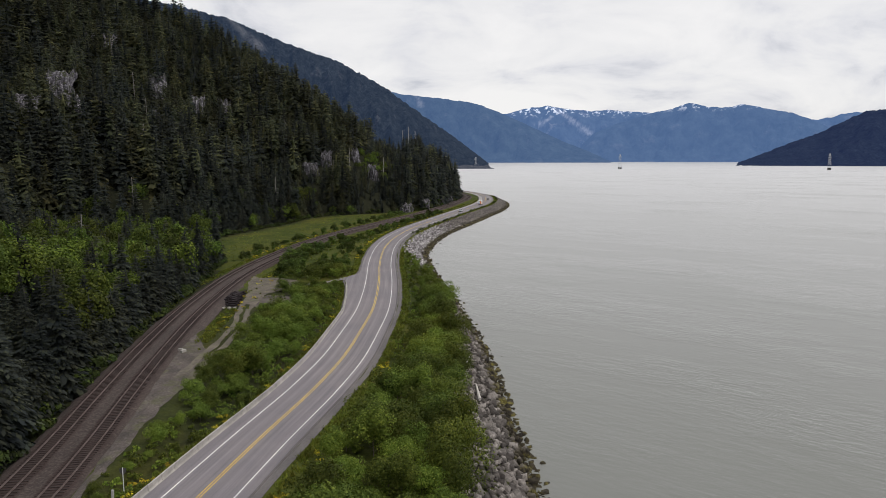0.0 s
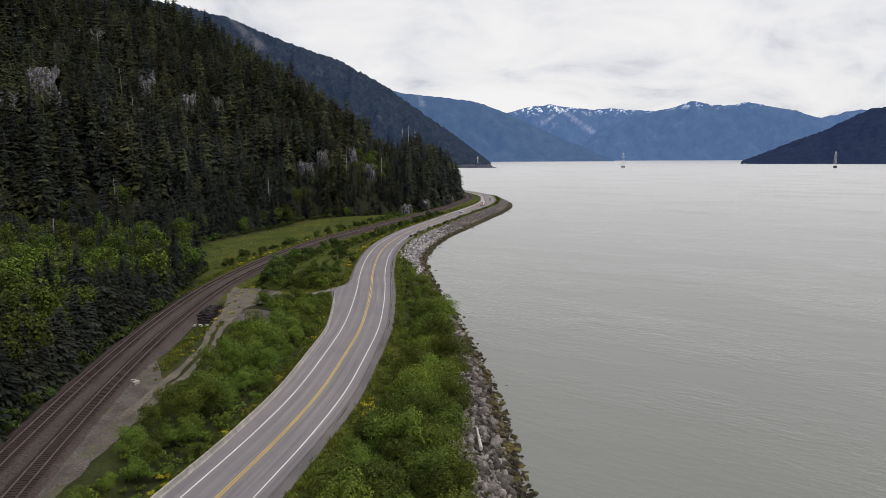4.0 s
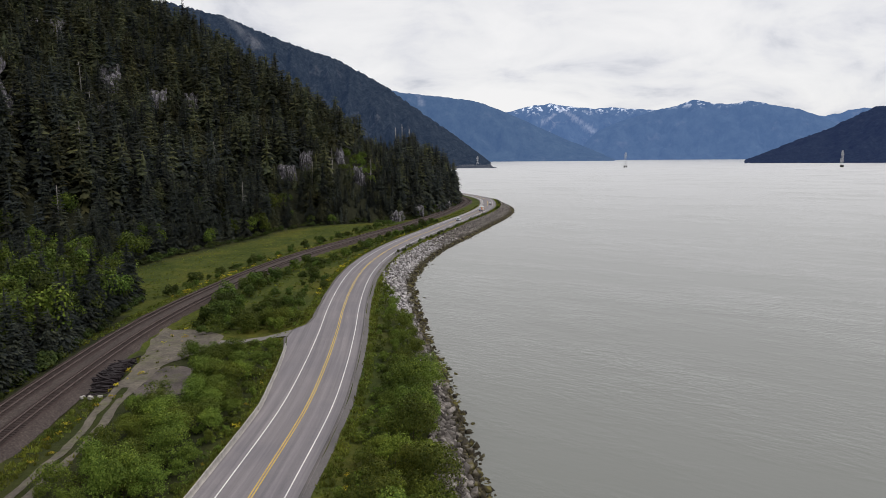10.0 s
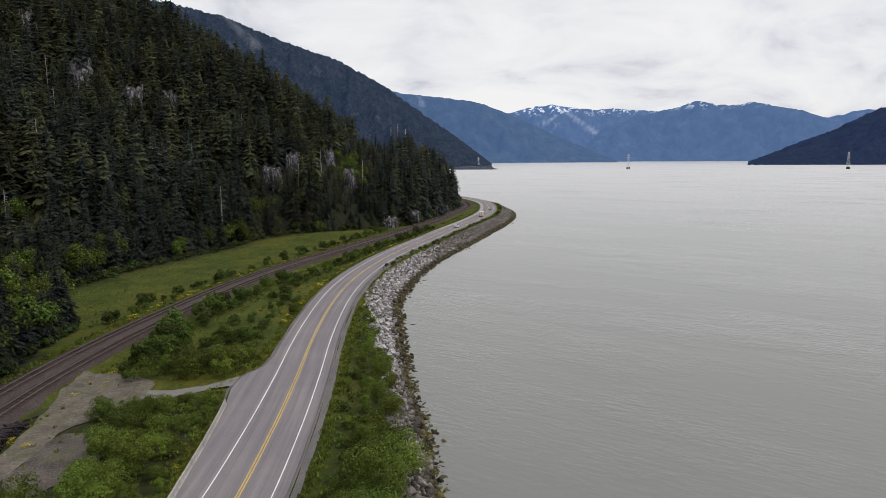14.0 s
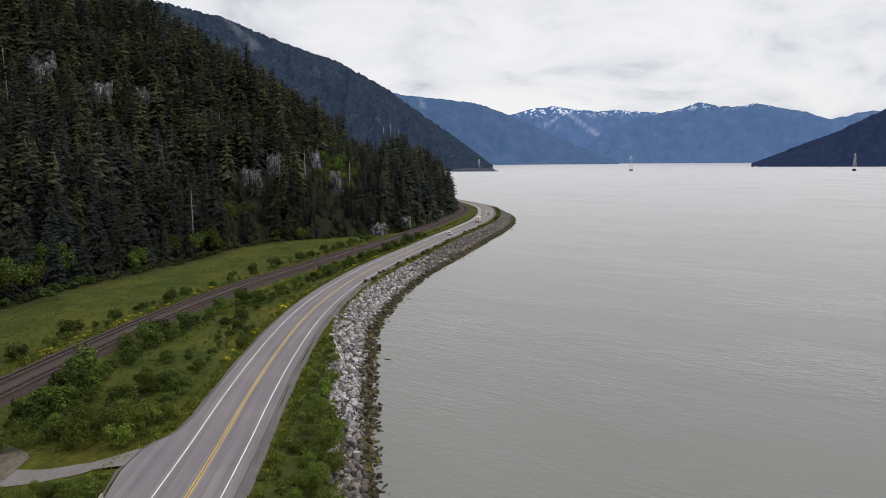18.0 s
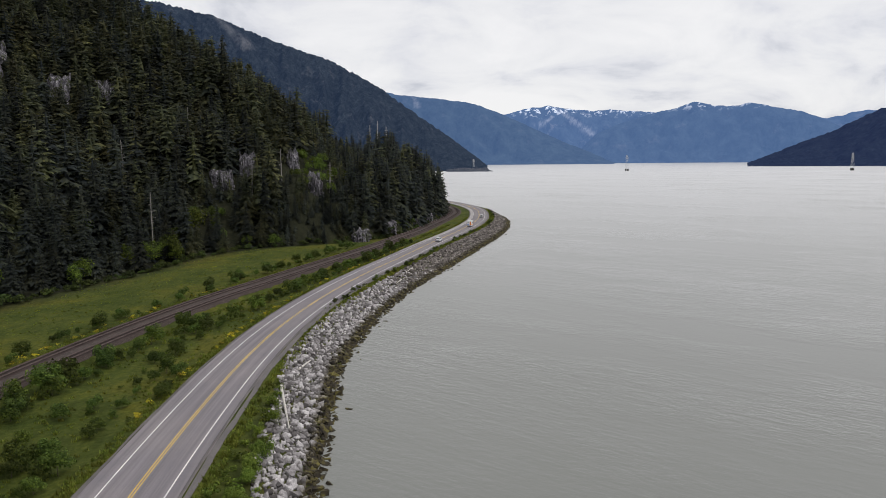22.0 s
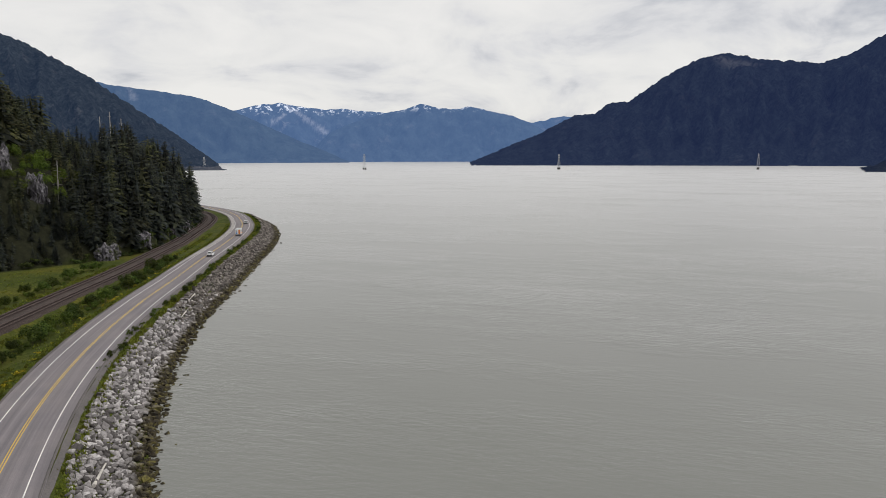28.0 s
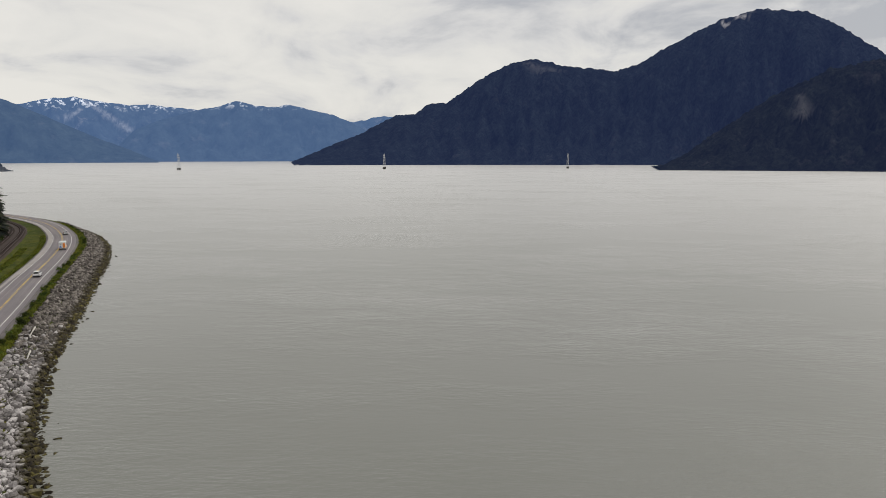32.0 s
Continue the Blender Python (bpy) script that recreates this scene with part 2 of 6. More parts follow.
def distance_material(name, base, haze_glow, amount, snow=0.0, rocky=0.25, grain=0.5):
    """Forested slopes kilometres off; haze of the air between is put in as emission."""
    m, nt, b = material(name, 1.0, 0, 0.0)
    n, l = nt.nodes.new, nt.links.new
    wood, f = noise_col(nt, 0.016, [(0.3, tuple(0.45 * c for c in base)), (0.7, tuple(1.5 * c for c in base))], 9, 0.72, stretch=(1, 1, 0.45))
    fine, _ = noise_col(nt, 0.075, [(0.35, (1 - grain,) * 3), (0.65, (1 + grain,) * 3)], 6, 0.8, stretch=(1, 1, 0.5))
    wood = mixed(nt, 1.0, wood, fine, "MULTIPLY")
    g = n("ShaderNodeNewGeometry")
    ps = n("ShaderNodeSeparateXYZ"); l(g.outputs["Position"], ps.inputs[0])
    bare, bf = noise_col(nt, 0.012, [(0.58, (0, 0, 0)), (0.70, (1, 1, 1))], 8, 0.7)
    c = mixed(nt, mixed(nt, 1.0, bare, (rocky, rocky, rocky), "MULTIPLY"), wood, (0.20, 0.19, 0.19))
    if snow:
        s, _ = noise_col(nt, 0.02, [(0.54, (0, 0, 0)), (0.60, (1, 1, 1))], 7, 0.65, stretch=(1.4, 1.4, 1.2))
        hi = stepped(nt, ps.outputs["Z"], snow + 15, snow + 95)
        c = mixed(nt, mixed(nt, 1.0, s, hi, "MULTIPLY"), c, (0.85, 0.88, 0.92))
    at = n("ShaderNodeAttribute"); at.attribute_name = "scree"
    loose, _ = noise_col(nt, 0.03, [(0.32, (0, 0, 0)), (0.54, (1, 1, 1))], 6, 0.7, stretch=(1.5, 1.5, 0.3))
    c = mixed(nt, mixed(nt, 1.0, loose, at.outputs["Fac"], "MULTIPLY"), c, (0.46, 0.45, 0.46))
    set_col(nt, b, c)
    # the slope's own blue glow stands in for haze
    b.inputs["Emission Color"].default_value = (*haze_glow, 1)
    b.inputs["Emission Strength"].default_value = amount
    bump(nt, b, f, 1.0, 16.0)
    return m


M_LAND = land_material()
M_ASPHALT = asphalt_material()
M_WATER = water_material()
M_WHITE = speckled("white_road_paint", 3.0, [(0.3, (0.55, 0.55, 0.55)), (0.6, (0.78, 0.78, 0.77))], 0.2, 0.85, 0.7, 0.1, 0.003)
M_YELLOW = speckled("yellow_road_paint", 3.0, [(0.3, (0.50, 0.335, 0.045)), (0.6, (0.68, 0.47, 0.07))], 0.2, 0.85, 0.7, 0.1, 0.003)
M_CONCRETE = speckled("weathered_concrete", 2.0, [(0.3, (0.27, 0.26, 0.24)), (0.7, (0.46, 0.44, 0.41))], 0.3, 0.7, 0.9, 0.3, 0.02)
M_GRAVEL = speckled("grey_gravel", 4.0, [(0.3, (0.051, 0.041, 0.037)), (0.5, (0.097, 0.082, 0.075)), (0.7, (0.198, 0.174, 0.160))], 0.3, 0.55, 0.95, 0.8, 0.08)
M_BALLAST = speckled("rusty_ballast", 3.5, [(0.3, (0.030, 0.022, 0.020)), (0.5, (0.060, 0.047, 0.043)), (0.7, (0.118, 0.098, 0.090))], 0.15, 0.75, 0.95, 0.8, 0.08)
nt_ = M_BALLAST.node_tree
rust_ = nt_.nodes.new("ShaderNodeAttribute"); rust_.attribute_name = "rust"
stain_, _ = noise_col(nt_, 3.5, [(0.3, (0.018, 0.010, 0.008)), (0.7, (0.056, 0.035, 0.030))], 6, 0.7)
set_col(nt_, nt_.nodes["Principled BSDF"], mixed(nt_, rust_.outputs["Fac"], nt_.nodes["Principled BSDF"].inputs["Base Color"].links[0].from_socket, stain_))
M_SHOULDER = speckled("road_edge_grit", 4.0, [(0.3, (0.10, 0.092, 0.092)), (0.7, (0.17, 0.158, 0.158))], 0.12, 0.7, 0.95, 0.6, 0.05)
M_DRIVE = speckled("packed_grey_gravel", 4.0, [(0.3, (0.14, 0.13, 0.122)), (0.7, (0.27, 0.255, 0.24))], 0.15, 0.7, 0.95, 0.4, 0.03)
M_DIRT = speckled("pale_dirt_track", 2.0, [(0.3, (0.084, 0.072, 0.058)), (0.7, (0.185, 0.163, 0.135))], 0.35, 0.55, 0.95, 0.5, 0.05)
for m_ in (M_DIRT, M_GRAVEL):
    nt_ = m_.node_tree
    b_ = nt_.nodes["Principled BSDF"]
    weeds, _ = noise_col(nt_, 0.22, [(0.50, (0, 0, 0)), (0.72, (0.9, 0.9, 0.9))], 8, 0.75)
    green, _ = noise_col(nt_, 2.0, [(0.3, (0.05, 0.065, 0.02)), (0.7, (0.14, 0.15, 0.045))], 5)
    set_col(nt_, b_, mixed(nt_, weeds, b_.inputs["Base Color"].links[0].from_socket, green))
M_SLEEPER = speckled("creosoted_timber", 5.0, [(0.3, (0.022, 0.015, 0.014)), (0.7, (0.062, 0.046, 0.043))], 0.3, 0.7, 0.85, 0.5, 0.02)
M_BARK = speckled("bark", 3.0, [(0.3, (0.045, 0.035, 0.028)), (0.7, (0.14, 0.115, 0.095))], 0.3, 0.7, 0.95, 0.6, 0.04)
M_SPRUCE = leafy("dark_spruce_needles", (0.025, 0.031, 0.034), (0.037, 0.044, 0.040), (0.060, 0.066, 0.043), 0.8, 0.33)
M_CEDAR = leafy("olive_cedar_sprays", (0.035, 0.041, 0.032), (0.057, 0.064, 0.036), (0.098, 0.100, 0.047), 0.8, 0.33)
M_ALDER = leafy("alder_leaves", (0.036, 0.057, 0.010), (0.066, 0.097, 0.015), (0.128, 0.166, 0.028), 0.75, 0.2)
M_SHRUB = leafy("shrub_leaves", (0.050, 0.077, 0.012), (0.090, 0.125, 0.018), (0.162, 0.198, 0.033), 0.75, 0.2)
M_BRUSH = leafy("dark_edge_brush", (0.022, 0.034, 0.010), (0.038, 0.056, 0.014), (0.068, 0.090, 0.022), 0.75, 0.2)
M_TUFT = leafy("verge_grass", (0.088, 0.112, 0.018), (0.145, 0.172, 0.030), (0.22, 0.232, 0.050), 0.8, 0.4)
M_BUSH = leafy("bush_leaves", (0.028, 0.046, 0.010), (0.052, 0.078, 0.014), (0.100, 0.134, 0.024), 0.75, 0.2)
m_rail, nt_, b_ = material("rusty_rail_steel", 0.75, 0.2)
set_col(nt_, b_, noise_col(nt_, 2.0, [(0.3, (0.075, 0.052, 0.046)), (0.7, (0.16, 0.125, 0.115))])[0])
M_RAIL = m_rail


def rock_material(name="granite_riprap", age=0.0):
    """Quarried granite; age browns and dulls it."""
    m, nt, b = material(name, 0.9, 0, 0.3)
    n, l = nt.nodes.new, nt.links.new
    g = n("ShaderNodeNewGeometry")
    ps = n("ShaderNodeSeparateXYZ"); l(g.outputs["Position"], ps.inputs[0])
    r = n("ShaderNodeValToRGB")
    e = r.color_ramp.elements
    e[0].position, e[0].color = 0.0, (0.075, 0.068, 0.066, 1)
    e[1].position, e[1].color = 1.0, (0.58, 0.56, 0.56, 1)
    e.new(0.5).color = (0.26, 0.247, 0.247, 1)
    o = n("ShaderNodeObjectInfo")
    both = n("ShaderNodeMath"); both.operation = "ADD"
    l(g.outputs["Random Per Island"], both.inputs[0]); l(o.outputs["Random"], both.inputs[1])
    fr = n("ShaderNodeMath"); fr.operation = "FRACT"; l(both.outputs[0], fr.inputs[0])
    l(fr.outputs[0], r.inputs[0])
    grain, f = noise_col(nt, 3.0, [(0.3, (0.42, 0.41, 0.41)), (0.7, (1.25, 1.24, 1.23))], 8, 0.75)
    dry = mixed(nt, 1.0, r.outputs[0], grain, "MULTIPLY")
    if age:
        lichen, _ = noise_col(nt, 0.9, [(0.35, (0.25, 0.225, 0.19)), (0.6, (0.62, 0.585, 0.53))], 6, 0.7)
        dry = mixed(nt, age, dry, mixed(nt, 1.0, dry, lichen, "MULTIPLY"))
    weed, wf = noise_col(nt, 0.8, [(0.36, (0.014, 0.011, 0.008)), (0.52, (0.046, 0.038, 0.020)), (0.66, (0.135, 0.118, 0.030))], 5)
    wav = n("ShaderNodeMath"); wav.operation = "MULTIPLY_ADD"; wav.inputs[1].default_value = 1.6; l(wf, wav.inputs[0]); l(ps.outputs["Z"], wav.inputs[2])
    set_col(nt, b, mixed(nt, stepped(nt, wav.outputs[0], 1.6, 2.4), weed, dry))
    bump(nt, b, f, 0.6, 0.08)
    return m


M_ROCK = rock_material()
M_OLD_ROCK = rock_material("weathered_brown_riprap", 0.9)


# ---- builders ----
def mesh_of(name, verts, faces, mat, smooth=False):
    me = bpy.data.meshes.new(name)
    me.from_pydata([tuple(v) for v in verts], [], [tuple(f) for f in faces])
    me.materials.append(mat)
    if smooth:
        me.polygons.foreach_set("use_smooth", [True] * len(me.polygons))
    me.update()
    return me


def soup(name, verts, faces, mat):
    """A mesh from arrays of vertices and equal-sided faces, made in one go."""
    verts, faces = np.asarray(verts, np.float32), np.asarray(faces, np.int32)
    me = bpy.data.meshes.new(name)
    k = faces.shape[1]
    me.vertices.add(len(verts)); me.vertices.foreach_set("co", verts.ravel())
    me.loops.add(faces.size); me.loops.foreach_set("vertex_index", faces.ravel())
    me.polygons.add(len(faces)); me.polygons.foreach_set("loop_start", np.arange(len(faces), dtype=np.int32) * k)
    me.materials.append(mat)
    me.update(calc_edges=True)
    return me


def child(ob, parent):
    ob.parent = parent
    return ob


def part(name, me, parent, label="", m=None):
    ob = child(new(name, me), parent)
    if m is not None:
        ob.matrix_basis = m
    return tagged(ob, label)


def boxed(dims, mat, name, bevel=0.0, taper=None):
    """A box resting on z = 0, its edges rounded off; taper narrows its top in x and y."""
    bm = bmesh.new()
    bmesh.ops.create_cube(bm, size=1)
    for v in bm.verts:
        s = taper if taper and v.co.z > 0 else (1, 1)
        v.co = Vector((v.co.x * dims[0] * s[0], v.co.y * dims[1] * s[1], (v.co.z + 0.5) * dims[2]))
    if bevel:
        bmesh.ops.bevel(bm, geom=bm.edges[:], offset=bevel, segments=2, affect="EDGES")
    me = bpy.data.meshes.new(name)
    bm.to_mesh(me); bm.free()
    me.materials.append(mat)
    return me


def tube(r0, r1, z0, z1, mat, name, sides=10, at=(0, 0)):
    a = np.arange(sides) * 2 * math.pi / sides
    v = [(at[0] + r0 * math.cos(q), at[1] + r0 * math.sin(q), z0) for q in a] + [(at[0] + r1 * math.cos(q), at[1] + r1 * math.sin(q), z1) for q in a]
    f = [(i, (i + 1) % sides, sides + (i + 1) % sides, sides + i) for i in range(sides)]
    f += [tuple(range(sides - 1, -1, -1)), tuple(range(sides, 2 * sides))]
    return mesh_of(name, v, f, mat)


def beam(p, q, r, mat_verts):
    """Adds a square bar from p to q to the lists of vertices and faces."""
    verts, faces = mat_verts
    p, q = Vector(p), Vector(q)
    d = (q - p).normalized()
    a = d.cross(Vector((0, 0, 1)) if abs(d.z) < 0.9 else Vector((1, 0, 0))).normalized() * r
    b = d.cross(a).normalized() * r
    k = len(verts)
    for o in (p, q):
        verts.extend([o + a + b, o - a + b, o - a - b, o + a - b])
    faces.extend([(k + i, k + (i + 1) % 4, k + 4 + (i + 1) % 4, k + 4 + i) for i in range(4)] + [(k + 3, k + 2, k + 1, k), (k + 4, k + 5, k + 6, k + 7)])


def spline(rows):
    """A smooth x for every y, through rows of (y, x)."""
    ys, xs = np.array(rows, float).T
    tang = np.gradient(xs, ys)

    def at(y):
        y = np.clip(np.asarray(y, float), ys[0], ys[-1])
        i = np.clip(np.searchsorted(ys, y) - 1, 0, len(ys) - 2)
        h = ys[i + 1] - ys[i]
        t = (y - ys[i]) / h
        return (2 * t**3 - 3 * t**2 + 1) * xs[i] + (t**3 - 2 * t**2 + t) * h * tang[i] + (3 * t**2 - 2 * t**3) * xs[i + 1] + (t**3 - t**2) * h * tang[i + 1]

    return at


# ---- the lie of the land: lines along the shore, as x for each y ----
ROAD = spline([(-320, -31), (-60, -31), (-20, -31), (20, -29.5), (45, -27.2), (65, -24.2), (78, -22.2), (99, -18.6), (112, -17), (132, -16), (150, -15.6), (171, -16.4), (193, -17.9), (214, -19.7), (235, -21), (259, -21.7), (278, -21.3), (301, -19.4), (327, -15.6), (356, -9.7), (388, -1.8), (430, 8.2), (474, 19.4), (510, 27.3), (540, 32.3), (580, 35.6), (620, 36), (668, 30), (700, 22), (760, 0), (840, -40), (900, -80)])
RAIL = spline([(-320, -50), (-60, -46), (-20, -43.5), (20, -41), (50, -40.6), (65, -41.6), (77, -43.4), (95, -46.8), (122, -51.5), (148, -55.2), (172, -57.6), (195, -59), (215, -58.9), (240, -57.3), (264, -55), (290, -51), (316, -45.2), (343, -37.4), (376, -27.8), (403, -19.6), (426, -13.4), (450, -7.4), (480, 0.3), (525, 9), (560, 15.5), (600, 20.4), (640, 19.5), (690, 10), (760, -14), (840, -54), (900, -94)])
SHORE = spline([(-320, 6), (-60, 9), (20, 11), (80, 10.2), (107, 9.2), (131, 8.2), (155, 5.7), (179, 3.2), (201, -0.4), (225, -3), (245, -4.8), (262, -6.3), (280, -6), (304, -4), (338, 1.4), (370, 9.5), (406, 19.3), (443, 28.6), (484, 39.2), (543, 50.2), (590, 53.5), (630, 51), (680, 42), (740, 24), (800, 2), (900, -50)])
BANK = spline([(-320, 0), (-60, 4), (20, 6), (60, 5.5), (81, 4.6), (103, 3.4), (121, 2.7), (150, 1.2), (167, -0.6), (193, -4), (220, -8.8), (245, -12.5), (266, -15), (286, -13.6), (306, -11.4), (338, -5), (358, -0.2), (398, 9.5), (440, 19.5), (475, 29), (513, 38), (545, 43), (590, 46), (630, 45), (680, 36), (740, 18), (800, -4), (900, -56)])
WOOD = spline([(-320, -60), (0, -50), (65, -48.8), (89, -53), (109, -57), (130, -60.5), (161, -64.5), (190, -68), (212, -72), (235, -76.5), (248, -86), (264, -97), (300, -98), (330, -91), (370, -82), (405, -75), (425, -61), (440, -35), (455, -18), (490, -4), (540, 6.5), (590, 13), (640, 10), (690, -3), (760, -28), (840, -66), (900, -106)])
ROAD_Z, RAIL_Z = 4.3, 4.35
_wy = np.arange(-300, 900, 6.0)
_wood = np.c_[WOOD(_wy), _wy]


def wavy(x, y, s, seed=0.0):
    """Cheap smooth unevenness between about -1 and 1."""
    x, y = np.asarray(x) / s + seed, np.asarray(y) / s - seed
    return (np.sin(x * 1.7 + 1.3 * np.sin(y * 0.9 + seed)) + np.sin(y * 2.1 + 1.7 * np.sin(x * 1.1)) + 0.5 * np.sin(x * 4.3 + y * 3.1) + 0.5 * np.sin(y * 5.1 - x * 2.7 + 2)) / 3.0


def hill(x, y):
    """The height of the wooded hill over the flat; nothing outside the edge of the wood."""
    x, y = np.broadcast_arrays(np.asarray(x, float), np.asarray(y, float))
    p = np.stack([x.ravel(), y.ravel()], 1)
    d = np.empty(len(p))
    for i in range(0, len(p), 4000):
        q = p[i : i + 4000]
        d[i : i + 4000] = np.sqrt(((q[:, None] - _wood[None]) ** 2).sum(-1).min(1))
    d = d.reshape(x.shape)
    inside = x < WOOD(y)
    flat = np.interp(y, [0, 90, 110, 140, 190, 285, 345, 420, 445], [0, 0, 2, 20, 55, 52, 14, 8, 0.5])
    d = np.maximum(d - flat, 0) * inside
    late = np.clip((y - 430) / 30, 0, 1)
    rise = d * (np.interp(y, [280, 390], [0.78, 0.60]) + 0.10 * wavy(x, y, 60, 3)) + late * 6 * (1 - np.exp(-d / 4))
    top = np.maximum(0.60 * (14 - x), 2) - 5.5 * np.clip((-x - 40) / 50, 0, 1) - 6 * np.clip((-x - 20) / 40, 0, 1) * late + 11 * late + 6 * wavy(x, y, 45, 1)
    k = 14.0
    h = np.minimum(rise, top) - k / 4 * np.maximum(1 - np.abs(rise - top) / k, 0) ** 2
    h = h + 2.2 * wavy(x, y, 17, 5) * np.clip(h / 20, 0, 1)
    return np.where(d > 0, np.maximum(h, 0.05 * d), 0)


# rock faces in the hillside: where, half width, height
OUTCROPS = [(-217, 470, 8, 13), (-236, 484, 6, 11), (-204, 377, 13, 12), (-190, 368, 7, 9), (-200, 341, 9, 9), (-180, 446, 9, 11), (-169, 415, 8, 7), (-160, 462, 8, 9), (-147, 478, 7, 9), (-84, 452, 8, 7), (-77, 464, 6, 9), (-60, 485, 5, 8), (-46, 470, 5, 9), (-23, 445, 6, 5), (-12, 468, 6, 4), (-2, 500, 5, 2.8), (4, 530, 5, 2.6), (-56.5, 97, 3.4, 2.6), (-60.5, 107, 2.6, 2.0)]


def cross(y):
    """The lines across the land at y, from the sea bed to the edge of the wood: their x and z."""
    y = np.asarray(y, float)
    xs, xc, xm, xw = SHORE(y), ROAD(y), RAIL(y), WOOD(y)
    xb = np.minimum(np.maximum(BANK(y), xc + 6.9), xs - 3)
    xl = left_edge(y)
    g = np.maximum((xl - 1.7) - (xm + 6.2), 0.4)
    z7 = np.interp(g, [0, 4, 12], [4.0, 3.5, 2.9])
    gravel = np.interp(y, [40, 60, 120, 150], [1, 1, 1, 0])
    z8 = z7 + gravel * 0.9
    xw = np.minimum(xw, xm - 7.2)
    xs_ = [xs + 60, xs + 14, xs + 0.5, xb, xc + 6.6, xc + 5.5, xl - 0.1, xl - 1.5, xl - 1.7 - 0.35 * g, xl - 1.7 - 0.72 * g, xm + 5.6, xm + 4.0, xm - 4.0, xm - 5.7, xw]
    o = np.zeros_like(y)
    zs_ = [o - 14, o - 4, o - 0.4, o + 3.6, o + 3.95, o + 4.22, o + 4.22, o + 3.8, z7, z8, z8, o + 3.75, o + 3.75, o + 3.1, o + 3.0]
    return np.stack(xs_, -1), np.stack(zs_, -1)


def land(x, y):
    """The height of the ground."""
    x, y = (np.atleast_1d(np.asarray(v, float)) for v in np.broadcast_arrays(x, y))
    cx, cz = cross(y)
    z = cz[..., 0].copy()
    for k in range(cx.shape[-1] - 1):
        a, b = cx[..., k + 1], cx[..., k]
        t = np.clip((x - a) / np.maximum(b - a, 1e-6), 0, 1)
        z = np.where((x <= b) & (x >= a), cz[..., k + 1] + t * (cz[..., k] - cz[..., k + 1]), z)
    z = np.where(x < cx[..., -1], 3.0, z)
    soft = ((x < cx[..., 7]) & (x > cx[..., 10])) | (x < cx[..., 13])
    return z + 0.18 * wavy(x, y, 7) * soft + hill(x, y)


# ---- ground, sea ----
def build_ground():
    ys = np.r_[np.arange(-300, 30, 12.0), np.arange(30, 620, 2.5), np.arange(620, 900.1, 8.0)]
    cx, _ = cross(ys)
    cols = []
    steps = [3, 4, 8, 3, 1, 2, 1, 4, 4, 4, 2, 2, 2, 5]
    for k, n in enumerate(steps):
        for i in range(n):
            cols.append(cx[:, k] + (cx[:, k + 1] - cx[:, k]) * i / n)
    last = cx[:, -1]
    off = np.r_[np.arange(0, 210, 3.0), np.arange(210, 330, 8.0), np.arange(330, 800, 40.0)]
    cols += [last - o for o in off]
    X = np.stack(cols, 1)
    Y = np.repeat(ys[:, None], X.shape[1], 1)
    Z = land(X.ravel(), Y.ravel()).reshape(X.shape)
    r, c = X.shape
    idx = np.arange(r * c).reshape(r, c)
    f = np.stack([idx[:-1, 1:], idx[:-1, :-1], idx[1:, :-1], idx[1:, 1:]], -1).reshape(-1, 4)
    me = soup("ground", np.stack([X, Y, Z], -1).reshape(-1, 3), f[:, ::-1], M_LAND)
    floor_and_shade = np.clip((WOOD(Y) + 2.0 - X) / 3.0, 0, 1)
    # shade between the verge shrubs, put into the ground colour on both sides
    floor_and_shade = np.maximum(floor_and_shade, 0.35 * ((X > ROAD(Y) + 8.5) & (X < SHORE(Y)) & (Y < 270)))
    floor_and_shade = np.maximum(floor_and_shade, 0.75 * ((X < left_edge(Y) - 3) & (X > RAIL(Y) + 12) & (Y < 183)))
    # brown weeds beside the ballast
    floor_and_shade = np.maximum(floor_and_shade, 0.55 * ((X > RAIL(Y) + 5) & (X < RAIL(Y) + 12.5) & (Y < 183)))
    # shadow along the railway side of the wood, painted as dark ground
    floor_and_shade = np.maximum(floor_and_shade, np.clip((WOOD(Y) + 6.0 - X) / 3.0, 0, 0.8) * (Y < 215)).astype(np.float32)
    me.attributes.new("floor_and_shade", "FLOAT", "POINT").data.foreach_set("value", floor_and_shade.ravel())
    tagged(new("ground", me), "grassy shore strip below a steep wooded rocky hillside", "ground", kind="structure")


def build_sea():
    rad = np.geomspace(20, 5600, 60)
    n = 96
    v, f = [], [tuple(range(96))]
    for r in rad:
        z = 19.0 * max(0.0, (r - 2600) / 2200) ** 1.3
        v += [(r * math.sin(2 * math.pi * k / n), 100 + r * math.cos(2 * math.pi * k / n), z) for k in range(n)]
    for i in range(len(rad) - 1):
        f += [(i * n + k, (i + 1) * n + k, (i + 1) * n + (k + 1) % n, i * n + (k + 1) % n) for k in range(n)]
    me = mesh_of("water", v, f, M_WATER, True)
    me.flip_normals()
    tagged(new("water", me), "calm silty grey-green inlet with fine ripples", "water", kind="structure")


